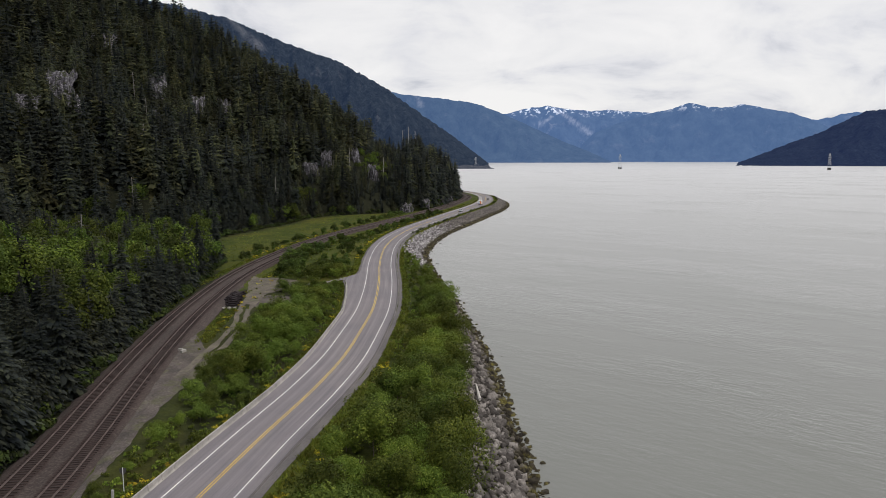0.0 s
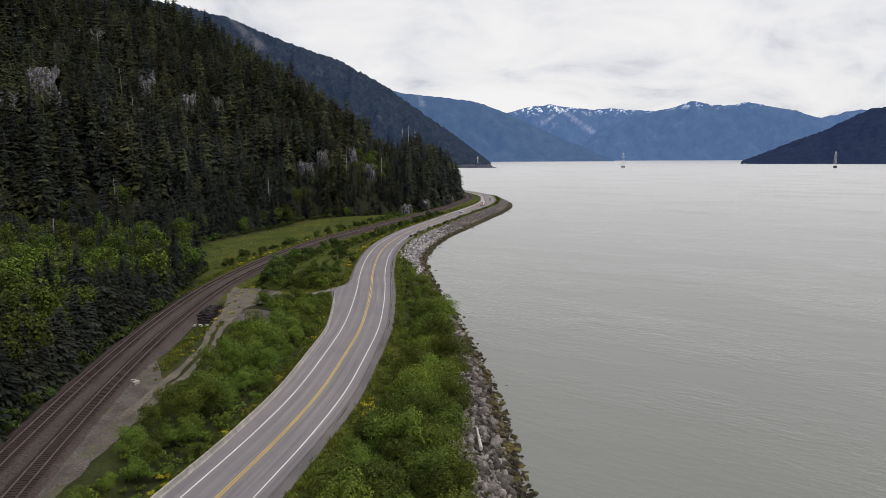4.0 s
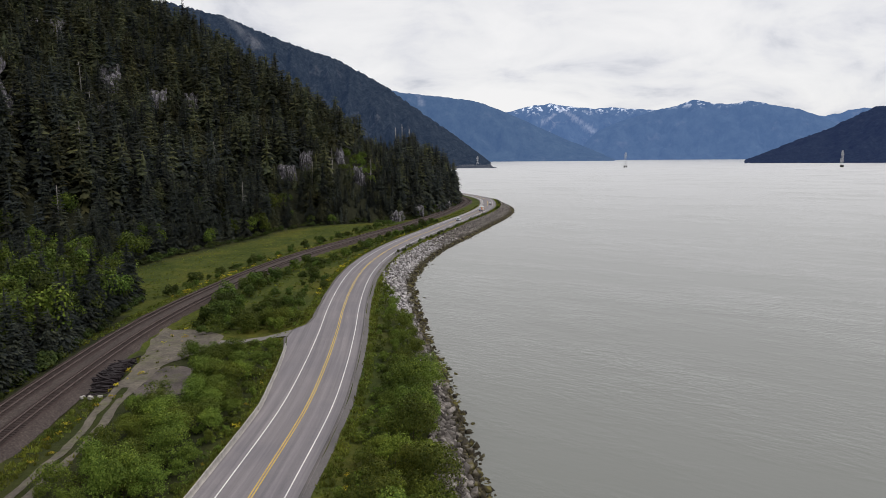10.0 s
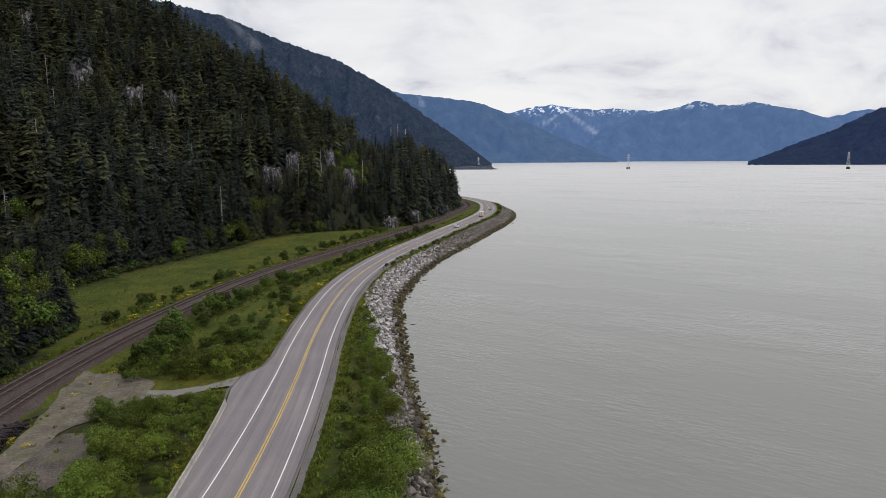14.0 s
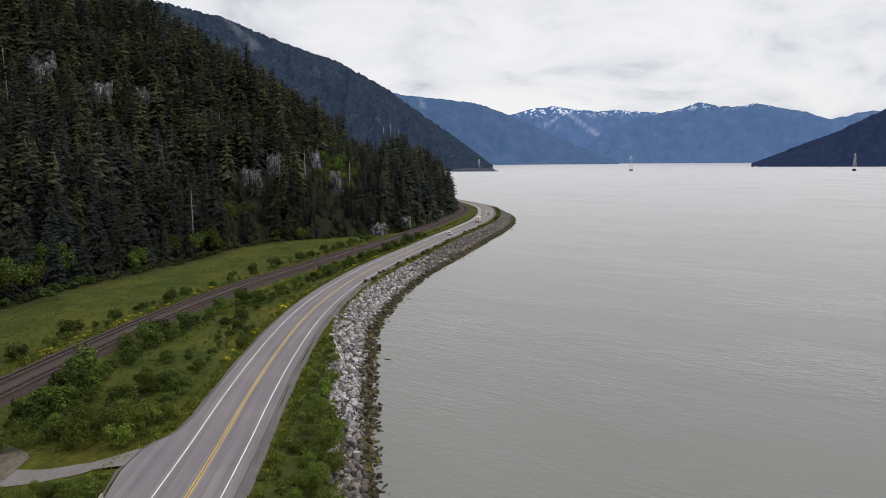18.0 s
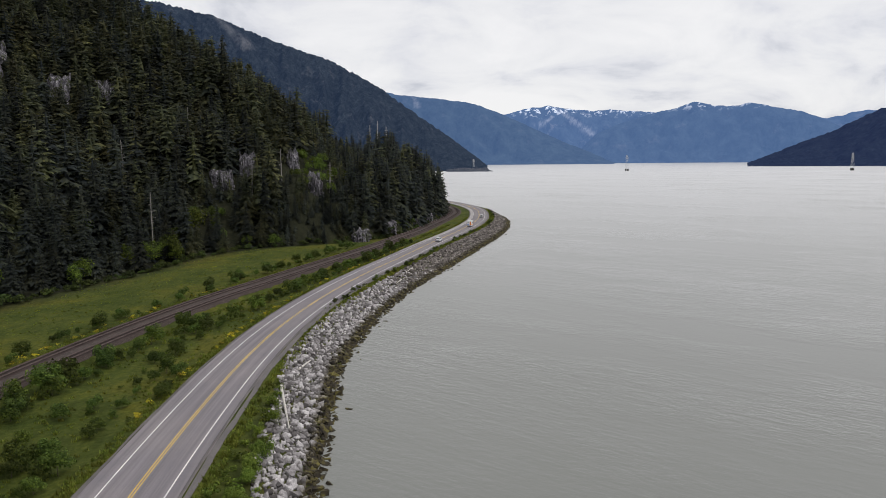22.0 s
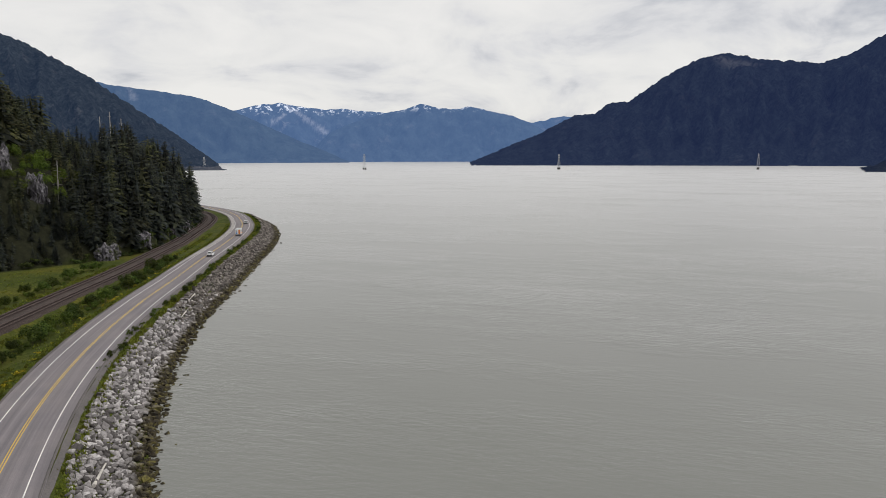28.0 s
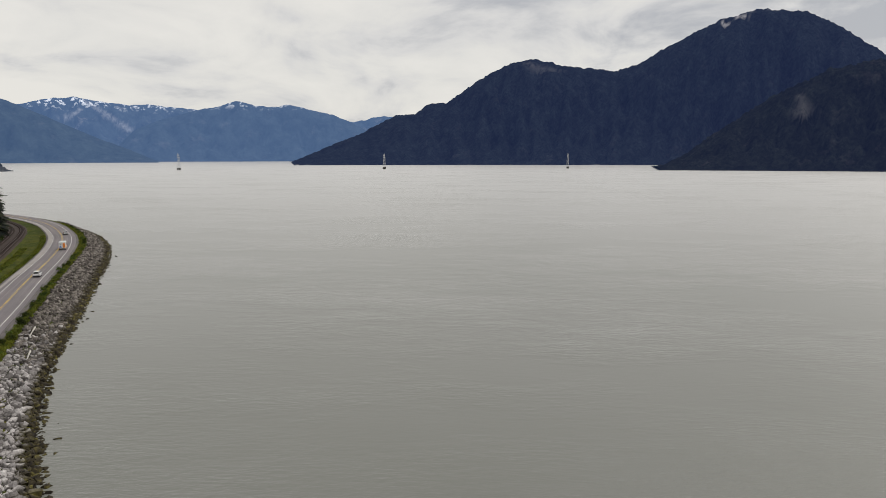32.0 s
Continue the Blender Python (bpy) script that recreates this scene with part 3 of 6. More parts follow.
def strip(name, xl, xr, z, y0, y1, step, mat, lanes=None, across=1, rough_edge=0.0, seed=0):
    """A ribbon between two lines along the shore; xl, xr are functions of y."""
    rnd = np.random.RandomState(seed)
    ys = np.arange(y0, y1 + step / 2, step)
    ragged = lambda: 1.8 * rough_edge * np.convolve(rnd.randn(len(ys) + 4), np.ones(5) / 5, "valid")
    a, b = xl(ys) + ragged(), xr(ys) + ragged()
    t = np.linspace(0, 1, across + 1)
    X = a[:, None] + (b - a)[:, None] * t
    Y = np.repeat(ys[:, None], across + 1, 1)
    Z = z(X, Y) if callable(z) else np.full_like(X, z)
    r, c = X.shape
    idx = np.arange(r * c).reshape(r, c)
    f = np.stack([idx[:-1, :-1], idx[:-1, 1:], idx[1:, 1:], idx[1:, :-1]], -1).reshape(-1, 4)
    me = soup(name, np.stack([X, Y, Z], -1).reshape(-1, 3), f, mat)
    if lanes is not None:
        uv = me.uv_layers.new(name="lane")
        co = np.stack([X - lanes(Y), Y], -1).reshape(-1, 2)
        uv.data.foreach_set("uv", co[f.ravel()].astype(np.float32).ravel())
    return me


def lean(y):
    """How much wider a line of fixed width is across x where the road runs askew."""
    y = np.asarray(y, float)
    return np.sqrt(1 + ((ROAD(y + 1) - ROAD(y - 1)) / 2) ** 2)


def lane_line(off, w):
    return (lambda y: ROAD(y) + (off - w / 2) * lean(y)), (lambda y: ROAD(y) + (off + w / 2) * lean(y))


def left_edge(y):
    y = np.asarray(y, float)
    apron = np.interp(y, [90, 123, 150, 161, 167, 180, 188, 195, 199, 206], [0, 0.5, 0.75, 1.5, 1.8, 2.7, 3.7, 3.2, 0.8, 0])
    return ROAD(y) - (5.5 + apron) * lean(y)


def right_edge(y):
    return ROAD(y) + 5.3 * lean(y)


def build_road():
    road = new("road", None)
    tagged(road, "worn two-lane asphalt highway with yellow centre lines", "road", kind="structure")
    part("asphalt", strip("asphalt", left_edge, right_edge, ROAD_Z, -250, 880, 2.0, M_ASPHALT, ROAD, 8), road)
    part("gravel_shoulder", strip("gravel_shoulder", right_edge, lambda y: ROAD(y) + 6.2 * lean(y), lambda x, y: land(x.ravel(), y.ravel()).reshape(x.shape) + 0.07, -250, 880, 2.0, M_SHOULDER, None, 2, 0.12, 3), road, "grey gravel shoulder")
    part("gravel_shoulder", strip("gravel_shoulder", lambda y: left_edge(y) - 0.6, left_edge, lambda x, y: land(x.ravel(), y.ravel()).reshape(x.shape) + 0.12, 150, 880, 2.0, M_SHOULDER, None, 2, 0.12, 4), road, "grey gravel shoulder")
    pale = speckled("pale_shoulder_paving", 3.0, [(0.3, (0.27, 0.255, 0.25)), (0.7, (0.40, 0.385, 0.375))], 0.2, 0.8, 0.9, 0.2, 0.01)
    part("paved_shoulder", strip("paved_shoulder", lambda y: ROAD(y) - 5.45 * lean(y), lambda y: ROAD(y) - (3.8 + 1.5 * np.interp(y, [400, 450], [1, 0])) * lean(y), ROAD_Z + 0.008, 400, 880, 2.0, pale, None, 2, 0.04, 6), road, "pale grey paved shoulder")
    pr = [(0.0, 0.0), (0.05, 0.15), (0.25, 0.16), (0.32, -0.08)]
    ky = np.arange(60, 420, 1.5)
    KX = (ROAD(ky) + 4.95 * lean(ky))[:, None] + np.array([q[0] for q in pr])
    KZ = ROAD_Z + np.array([q[1] for q in pr])[None] + 0.02 * np.random.RandomState(2).randn(len(ky), 1) + 0 * KX
    ki = np.arange(KX.size).reshape(KX.shape)
    part("kerb", soup("kerb", np.stack([KX, np.repeat(ky[:, None], 4, 1), KZ], -1).reshape(-1, 3), np.stack([ki[:-1, :-1], ki[:-1, 1:], ki[1:, 1:], ki[1:, :-1]], -1).reshape(-1, 4), M_SHOULDER), road, "low worn asphalt kerb")
    for off in (-3.55, 3.55):
        part("edge_line", strip("edge_line", *lane_line(off, 0.14), ROAD_Z + 0.006, -250, 880, 2.0, M_WHITE), road, "solid white painted edge line")
    for off in (-0.16, 0.16):
        part("centre_line", strip("centre_line", *lane_line(off, 0.12), ROAD_Z + 0.006, -250, 880, 2.0, M_YELLOW), road, "solid yellow painted centre line")


build_ground()
build_sea()
build_road()


# ---- far shores and mountains, beyond the reach of the camera's shift ----
def ridge(name, label, rows, dist, depth, mat, foot=0.0, rough=0.10, seed=1.0, back=900, step=0.2, trees=0.0, scree=()):
    """A mountain side from the water's edge to a crest, which has the height rows name for each bearing (degrees from +y to the right)."""
    az, hz = np.array(rows, float).T
    A = np.arange(az[0], az[-1] + step / 2, step)
    H = np.interp(A, az, hz)
    jag = np.array([noise.fractal(Vector((a * 1.7, seed, 0)), 0.8, 2.2, 5) for a in A])
    H = np.maximum(H + jag * np.minimum(H * 0.022, 6.0), foot + 0.5)
    T = np.r_[np.linspace(0, 1, 34), np.linspace(1.1, 2, 5)]
    X, Y, Z = (np.zeros((len(A), len(T))) for _ in range(3))
    for i, a in enumerate(A):
        for j, t in enumerate(T):
            if t <= 1:
                r = dist - depth * (1 - t)
                z = foot + (H[i] - foot) * (0.25 * t + 0.75 * t * t * (3 - 2 * t) ** 0.6 * (1 if t > 0 else 0))
                n = noise.fractal(Vector((a * 0.9, t * 2.2, seed)), 0.9, 2.1, 6)
                spurs = 0.5 - abs(noise.fractal(Vector((a * 0.22 + 1.9 * t, t * 0.5, seed + 9)), 0.9, 2.1, 4))
                z += (n + 1.4 * spurs) * (H[i] - foot) * rough * math.sin(math.pi * t) ** 0.8
                z = min(z, foot + (H[i] - foot) * (0.03 + 0.97 * (1 - (1 - t) ** 1.25)))
            else:
                r, z = dist + (t - 1) * back, foot + (H[i] - foot) * (1 - 0.6 * (t - 1))
            if trees and 0 < t <= 1:
                z += trees * random.random()
            X[i, j], Y[i, j], Z[i, j] = r * math.sin(radians(a)), 107 + r * math.cos(radians(a)), max(z, -2)
    X[:, 0], Y[:, 0] = X[:, 0], Y[:, 0]
    Z[:, 0] = -3
    c = len(T)
    idx = np.arange(len(A) * c).reshape(len(A), c)
    f = np.stack([idx[:-1, :-1], idx[1:, :-1], idx[1:, 1:], idx[:-1, 1:]], -1).reshape(-1, 4)
    me = soup(name, np.stack([X, Y, Z], -1).reshape(-1, 3), f, mat)
    me.polygons.foreach_set("use_smooth", [True] * len(me.polygons))
    bare = np.zeros(Z.shape)
    for a0, z0, a1, z1, wide, much in scree:
        f = np.clip((z0 - Z) / max(z0 - z1, 1e-6), 0, 1)
        off = np.abs(A[:, None] - (a0 + (a1 - a0) * f)) / (wide * (0.5 + f))
        bare = np.maximum(bare, much * np.clip(1.3 - off, 0, 1) * (Z < z0 + 8) * (Z > z1 - 8))
    me.attributes.new("scree", "FLOAT", "POINT").data.foreach_set("value", bare.astype(np.float32).ravel())
    return tagged(new(name, me), label, "mountain", kind="structure")


# haze colour that the far slopes emit; the last number sets how much
HAZE_BLUE = (0.112, 0.222, 0.475)
M_FAR = distance_material("far_hazed_range", (0.035, 0.045, 0.05), HAZE_BLUE, 0.57, 275, 0.5, 0.15)
M_PEAK = distance_material("hazed_peak", (0.033, 0.044, 0.049), HAZE_BLUE, 0.52, 290, 0.2, 0.15)
M_BLUE = distance_material("hazed_wooded_slope", (0.030, 0.040, 0.040), HAZE_BLUE, 0.43, 0, 0.15, 0.2)
M_MID = distance_material("wooded_mountainside", (0.021, 0.025, 0.027), HAZE_BLUE, 0.094, 0, 0.3, 0.8)
# these two emit a deeper blue of their own as painted haze
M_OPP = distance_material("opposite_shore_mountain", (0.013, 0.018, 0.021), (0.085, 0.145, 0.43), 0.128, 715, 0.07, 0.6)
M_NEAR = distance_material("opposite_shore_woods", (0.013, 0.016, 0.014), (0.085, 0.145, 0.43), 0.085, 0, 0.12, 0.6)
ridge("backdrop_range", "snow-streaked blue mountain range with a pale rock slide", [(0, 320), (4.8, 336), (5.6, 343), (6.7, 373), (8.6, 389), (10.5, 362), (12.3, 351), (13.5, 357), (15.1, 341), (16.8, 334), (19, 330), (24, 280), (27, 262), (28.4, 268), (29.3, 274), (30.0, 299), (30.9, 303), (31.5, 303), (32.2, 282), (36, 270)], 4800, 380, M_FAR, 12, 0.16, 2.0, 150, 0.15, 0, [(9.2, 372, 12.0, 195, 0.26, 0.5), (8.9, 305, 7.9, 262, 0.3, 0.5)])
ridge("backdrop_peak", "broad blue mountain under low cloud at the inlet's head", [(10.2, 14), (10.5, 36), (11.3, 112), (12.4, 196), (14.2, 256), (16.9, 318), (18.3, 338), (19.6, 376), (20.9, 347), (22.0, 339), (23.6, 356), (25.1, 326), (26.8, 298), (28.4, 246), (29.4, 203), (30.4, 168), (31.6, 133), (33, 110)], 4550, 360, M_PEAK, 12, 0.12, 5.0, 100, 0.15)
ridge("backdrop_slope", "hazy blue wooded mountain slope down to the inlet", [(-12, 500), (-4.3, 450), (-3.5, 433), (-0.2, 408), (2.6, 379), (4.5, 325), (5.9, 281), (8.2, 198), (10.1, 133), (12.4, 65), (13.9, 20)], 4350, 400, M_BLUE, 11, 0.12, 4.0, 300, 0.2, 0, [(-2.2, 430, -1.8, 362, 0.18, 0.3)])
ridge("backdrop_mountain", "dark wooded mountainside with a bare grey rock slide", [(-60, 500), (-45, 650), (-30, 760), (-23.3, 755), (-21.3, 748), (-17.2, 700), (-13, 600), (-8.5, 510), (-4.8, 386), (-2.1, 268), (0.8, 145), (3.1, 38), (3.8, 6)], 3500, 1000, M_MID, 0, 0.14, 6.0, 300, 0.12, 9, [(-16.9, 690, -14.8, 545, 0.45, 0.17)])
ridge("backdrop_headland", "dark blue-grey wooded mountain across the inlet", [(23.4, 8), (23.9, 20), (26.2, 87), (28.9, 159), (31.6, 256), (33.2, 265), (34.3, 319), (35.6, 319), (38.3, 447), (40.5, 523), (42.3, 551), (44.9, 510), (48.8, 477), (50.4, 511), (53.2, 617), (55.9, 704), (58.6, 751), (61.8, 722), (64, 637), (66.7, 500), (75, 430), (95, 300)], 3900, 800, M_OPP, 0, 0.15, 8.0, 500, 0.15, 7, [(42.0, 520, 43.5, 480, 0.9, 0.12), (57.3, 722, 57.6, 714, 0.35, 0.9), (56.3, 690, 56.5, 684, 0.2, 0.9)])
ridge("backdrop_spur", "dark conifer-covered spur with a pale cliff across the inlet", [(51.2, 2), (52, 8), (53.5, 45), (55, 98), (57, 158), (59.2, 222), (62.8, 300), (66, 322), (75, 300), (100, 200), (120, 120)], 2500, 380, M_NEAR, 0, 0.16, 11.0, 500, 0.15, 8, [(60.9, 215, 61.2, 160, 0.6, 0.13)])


# ---- railway ----
def build_railway():
    bed = new("railway", None)
    tagged(bed, "double railway track on rust-brown ballast", "railway", kind="structure")
    y0, y1, st = -200, 800, 2.0
    ys = np.arange(y0, y1 + 1, st)
    prof = [(-5.7, -1.0), (-4.1, 0.0), (-3.6, 0.02), (-1.1, 0.03), (-0.6, -0.06), (0.6, -0.06), (1.1, 0.03), (3.6, 0.02), (4.1, 0.0), (5.7, -1.0)]
    rust = [0.0, 0.35, 1, 1, 0.1, 0.1, 1, 1, 0.35, 0.0]
    slope = np.sqrt(1 + ((RAIL(ys + 1) - RAIL(ys - 1)) / 2) ** 2)
    prof_x = np.array([p[0] for p in prof])[None] * np.where(np.abs(np.array([p[0] for p in prof]))[None] > 5, np.interp(ys, [150, 200], [1, 0.80])[:, None], 1)
    X = RAIL(ys)[:, None] + slope[:, None] * prof_x + 0.12 * np.random.RandomState(5).randn(len(ys), len(prof))
    Z = RAIL_Z - 0.2 + np.array([p[1] for p in prof])[None] + 0 * X
    idx = np.arange(X.size).reshape(X.shape)
    f = np.stack([idx[:-1, :-1], idx[:-1, 1:], idx[1:, 1:], idx[1:, :-1]], -1).reshape(-1, 4)
    stones = soup("ballast", np.stack([X, np.repeat(ys[:, None], len(prof), 1), Z], -1).reshape(-1, 3), f, M_BALLAST)
    stones.attributes.new("rust", "FLOAT", "POINT").data.foreach_set("value", np.tile(np.array(rust, np.float32), len(ys)))
    part("ballast", stones, bed, "rust-brown crushed stone ballast")
    sl = boxed((2.6, 0.24, 0.16), M_SLEEPER, "sleeper", 0.012)
    sleepers = []
    for track in (-2.35, 2.35):
        y = -60.0
        while y < 640:
            s = float(RAIL(y + 1) - RAIL(y - 1)) / 2
            w = math.sqrt(1 + s * s)
            sleepers.append((float(RAIL(y)) + track * w, y, math.atan2(-s, 1)))
            y += 0.6 / w
        for side in (-0.7175, 0.7175):
            yy = np.arange(-200, 800, 2.5)
            sl_ = np.sqrt(1 + ((RAIL(yy + 1) - RAIL(yy - 1)) / 2) ** 2)
            cx_ = RAIL(yy) + (track + side) * sl_
            pr = [(-0.07, 0.0), (-0.012, 0.03), (-0.036, 0.13), (-0.036, 0.165), (0.036, 0.165), (0.036, 0.13), (0.012, 0.03), (0.07, 0.0)]
            XX = cx_[:, None] + np.array([p[0] for p in pr]) * 1.1
            ZZ = RAIL_Z - 0.03 + np.array([p[1] for p in pr])[None] + 0 * XX
            ii = np.arange(XX.size).reshape(XX.shape)
            ff = np.stack([ii[:-1, :-1], ii[1:, :-1], ii[1:, 1:], ii[:-1, 1:]], -1).reshape(-1, 4)
            part("rail", soup("rail", np.stack([XX, np.repeat(yy[:, None], 8, 1), ZZ], -1).reshape(-1, 3), ff, M_RAIL), bed, "worn steel rail")
    near = [s for s in sleepers if 58 < s[1] < 145][:300]
    rest = [s for s in sleepers if s not in near]
    for x, y, a in near:
        part("sleeper", sl, bed, "", Matrix.Translation((x, y, RAIL_Z - 0.27)) @ Matrix.Rotation(a, 4, "Z"))
    base = np.array([(-1.3, -0.12, 0), (1.3, -0.12, 0), (1.3, 0.12, 0), (-1.3, 0.12, 0), (-1.28, -0.1, 0.16), (1.28, -0.1, 0.16), (1.28, 0.1, 0.16), (-1.28, 0.1, 0.16)])
    quad = np.array([(4, 5, 6, 7), (0, 1, 5, 4), (1, 2, 6, 5), (2, 3, 7, 6), (3, 0, 4, 7)])
    v, f = [], []
    for i, (x, y, a) in enumerate(rest):
        c, s = math.cos(a), math.sin(a)
        v.append(np.c_[x + c * base[:, 0] - s * base[:, 1], y + s * base[:, 0] + c * base[:, 1], base[:, 2] + RAIL_Z - 0.27])
        f.append(quad + 8 * i)
    tagged(part("sleepers", soup("sleepers", np.concatenate(v), np.concatenate(f), M_SLEEPER), bed), kind="stuff")


build_railway()


# ---- concrete barrier along the landward edge ----
def build_barrier():
    rail_ = tagged(new("concrete_barrier", None), "low weathered concrete roadside barrier of butted segments", "barrier", kind="structure")
    pr = [(-0.29, 0), (-0.27, 0.10), (-0.13, 0.30), (-0.09, 0.78), (-0.06, 0.81), (0.06, 0.81), (0.09, 0.78), (0.13, 0.30), (0.27, 0.10), (0.29, 0)]
    n = len(pr)
    v = [(x, yy, z) for yy in (-1.24, 1.24) for x, z in pr]
    f = [(i, i + 1, n + i + 1, n + i) for i in range(n - 1)] + [tuple(range(n - 1, -1, -1)), tuple(range(n, 2 * n))]
    me = mesh_of("barrier_segment", v, f, M_CONCRETE)
    rnd = random.Random(4)
    y = 20.0
    while y < 182:
        s = float(left_edge(y + 1) - left_edge(y - 1)) / 2
        w = math.sqrt(1 + s * s)
        part("barrier_segment", me, rail_, "", Matrix.Translation((float(left_edge(y)) - 0.15, y, ROAD_Z - 0.12)) @ Matrix.Rotation(math.atan2(-s, 1) + rnd.uniform(-0.012, 0.012), 4, "Z") @ Matrix.Rotation(rnd.uniform(-0.02, 0.02), 4, "Y"))
        y += 2.52 / w


build_barrier()


# ---- plants ----
def cards(centre, out, size, rnd, wide=0.6, droop=0.25, face=None):
    """Kite-shaped leaf clumps at the centres, pointing along out: arrays of vertices and faces."""
    n = len(centre)
    out = out / (np.linalg.norm(out, axis=1, keepdims=True) + 1e-9)
    side = np.cross(out, rnd.randn(n, 3) * 0.45 + [0, 0, 1] if face is None else face)
    side /= np.linalg.norm(side, axis=1, keepdims=True) + 1e-9
    s = np.asarray(size).reshape(-1, 1)
    tip = centre + out * s * 0.6
    tip[:, 2] -= droop * s[:, 0]
    v = np.stack([centre - out * s * 0.5, centre + side * s * wide * 0.5, tip, centre - side * s * wide * 0.5], 1)
    v[:, 1:4:2, 2] -= 0.10 * s
    v += rnd.randn(n, 4, 3) * s[:, :, None] * 0.07
    f = np.arange(4 * n).reshape(n, 4)
    return v.reshape(-1, 3), np.concatenate([f[:, [0, 1, 2]], f[:, [0, 2, 3]]])


def tiered(seed, h, width, tiers, teeth, ragged=0.3, slim=0.85):
    """A solid conifer crown of overlapping ragged skirts."""
    rnd = np.random.RandomState(seed)
    V, F = [], []
    bend = rnd.randn(2) * 0.02 * h
    for k in range(tiers):
        u = 0.03 + 0.90 * (k + 0.35 * rnd.rand()) / tiers
        z0, z1 = u * h, min(1.03, u + 1.55 / tiers) * h
        R = width * (1 - u) ** slim * (0.88 + ragged * 0.5 * rnd.randn()) + 0.15
        c = bend * u * u
        a0, b0 = rnd.rand() * 6.28, len(V)
        for i in range(2 * teeth):
            a = a0 + math.pi * (i + 0.5 * rnd.randn() * 0.5) / teeth
            r = R * (0.8 + ragged * rnd.randn() * 0.8) if i % 2 == 0 else R * (0.46 + 0.12 * rnd.randn())
            r = max(r, 0.1)
            z = z0 - 0.10 * R * rnd.rand() if i % 2 == 0 else z0 + (0.22 + 0.15 * rnd.rand()) * (z1 - z0)
            V.append((c[0] + r * math.cos(a), c[1] + r * math.sin(a), z))
        V.append((c[0], c[1], z1))
        F += [(b0 + i, b0 + (i + 1) % (2 * teeth), b0 + 2 * teeth) for i in range(2 * teeth)]
    return np.array(V), np.array(F)


def whorled(seed, h, width, levels, per, sprays=2, slim=0.75, droop=0.35, bare=0.05, fan=1.0, twig=0.42, reach=1.0):
    """A conifer crown of boughs in drooping whorls: each a ridged fan with a few side sprays."""
    rnd = np.random.RandomState(seed)
    lev = np.repeat(np.arange(levels), per)
    n = len(lev)
    u = np.clip(bare + (0.985 - bare) * (lev + 0.35 * rnd.rand(levels)[lev] + 0.14 * rnd.randn(n)) / levels, 0.01, 0.985)
    R = width * (1 - u) ** slim * (0.74 + 0.46 * rnd.rand(levels))[lev] * (0.55 + 0.6 * rnd.rand(n)) + 0.3
    a = np.arange(n) * 2.39996 + 0.55 * rnd.randn(n)
    dz = droop * (1.05 - 0.9 * u) + 0.11 * rnd.randn(n)
    bend = rnd.randn(2) * 0.015 * h
    d, q = np.c_[np.cos(a), np.sin(a)], np.c_[-np.sin(a), np.cos(a)]
    axis = bend * (u * u)[:, None]
    z = u * h
    w = fan * (R * (0.20 + 0.14 * rnd.rand(n)) + 0.12)
    at = lambda f, side, dn: np.c_[axis + d * (f * R)[:, None] + q * side[:, None], z - dz * f * R * (0.8 + 0.35 * f) - dn]
    o = np.zeros(n)
    V = np.stack([at(0.04, o, o), at((0.52 + 0.1 * rnd.rand(n)) * reach, -w, 0.55 * w), at(0.60 * reach, o, -0.04 * R), at((0.52 + 0.1 * rnd.rand(n)) * reach, w, 0.55 * w), at(reach, 0.1 * R * rnd.randn(n), 0.06 * R)], 1).reshape(-1, 3)
    k = np.arange(5 * n).reshape(n, 5)
    out = [(V, np.concatenate([k[:, [0, 1, 2]], k[:, [0, 2, 3]], k[:, [1, 4, 2]], k[:, [2, 4, 3]]]))]
    for j in range(sprays):
        f = 0.25 + 0.6 * (j + rnd.rand(n)) / sprays
        b = a + np.where((np.arange(n) + j) % 2, 1, -1) * (0.55 + 0.4 * rnd.rand(n))
        e, g = np.c_[np.cos(b), np.sin(b)], np.c_[-np.sin(b), np.cos(b)]
        L, c = R * (twig + 0.5 * twig * rnd.rand(n)), fan * (R * 0.13 + 0.08)
        root = axis + d * (f * R)[:, None]
        zr = z - dz * f * R * (0.8 + 0.35 * f)
        fall = dz + 0.25
        V = np.stack([np.c_[root, zr], np.c_[root + e * (0.5 * L)[:, None] - g * c[:, None], zr - 0.45 * fall * L], np.c_[root + e * L[:, None], zr - 1.1 * fall * L], np.c_[root + e * (0.5 * L)[:, None] + g * c[:, None], zr - 0.65 * fall * L]], 1).reshape(-1, 3)
        k = np.arange(4 * n).reshape(n, 4)
        out.append((V, np.concatenate([k[:, [0, 1, 2]], k[:, [0, 2, 3]]])))
    return joined(*out)


def joined(*pieces):
    V, F, k = [], [], 0
    for v, f in pieces:
        V.append(v); F.append(f + k); k += len(v)
    return np.concatenate(V), np.concatenate(F)


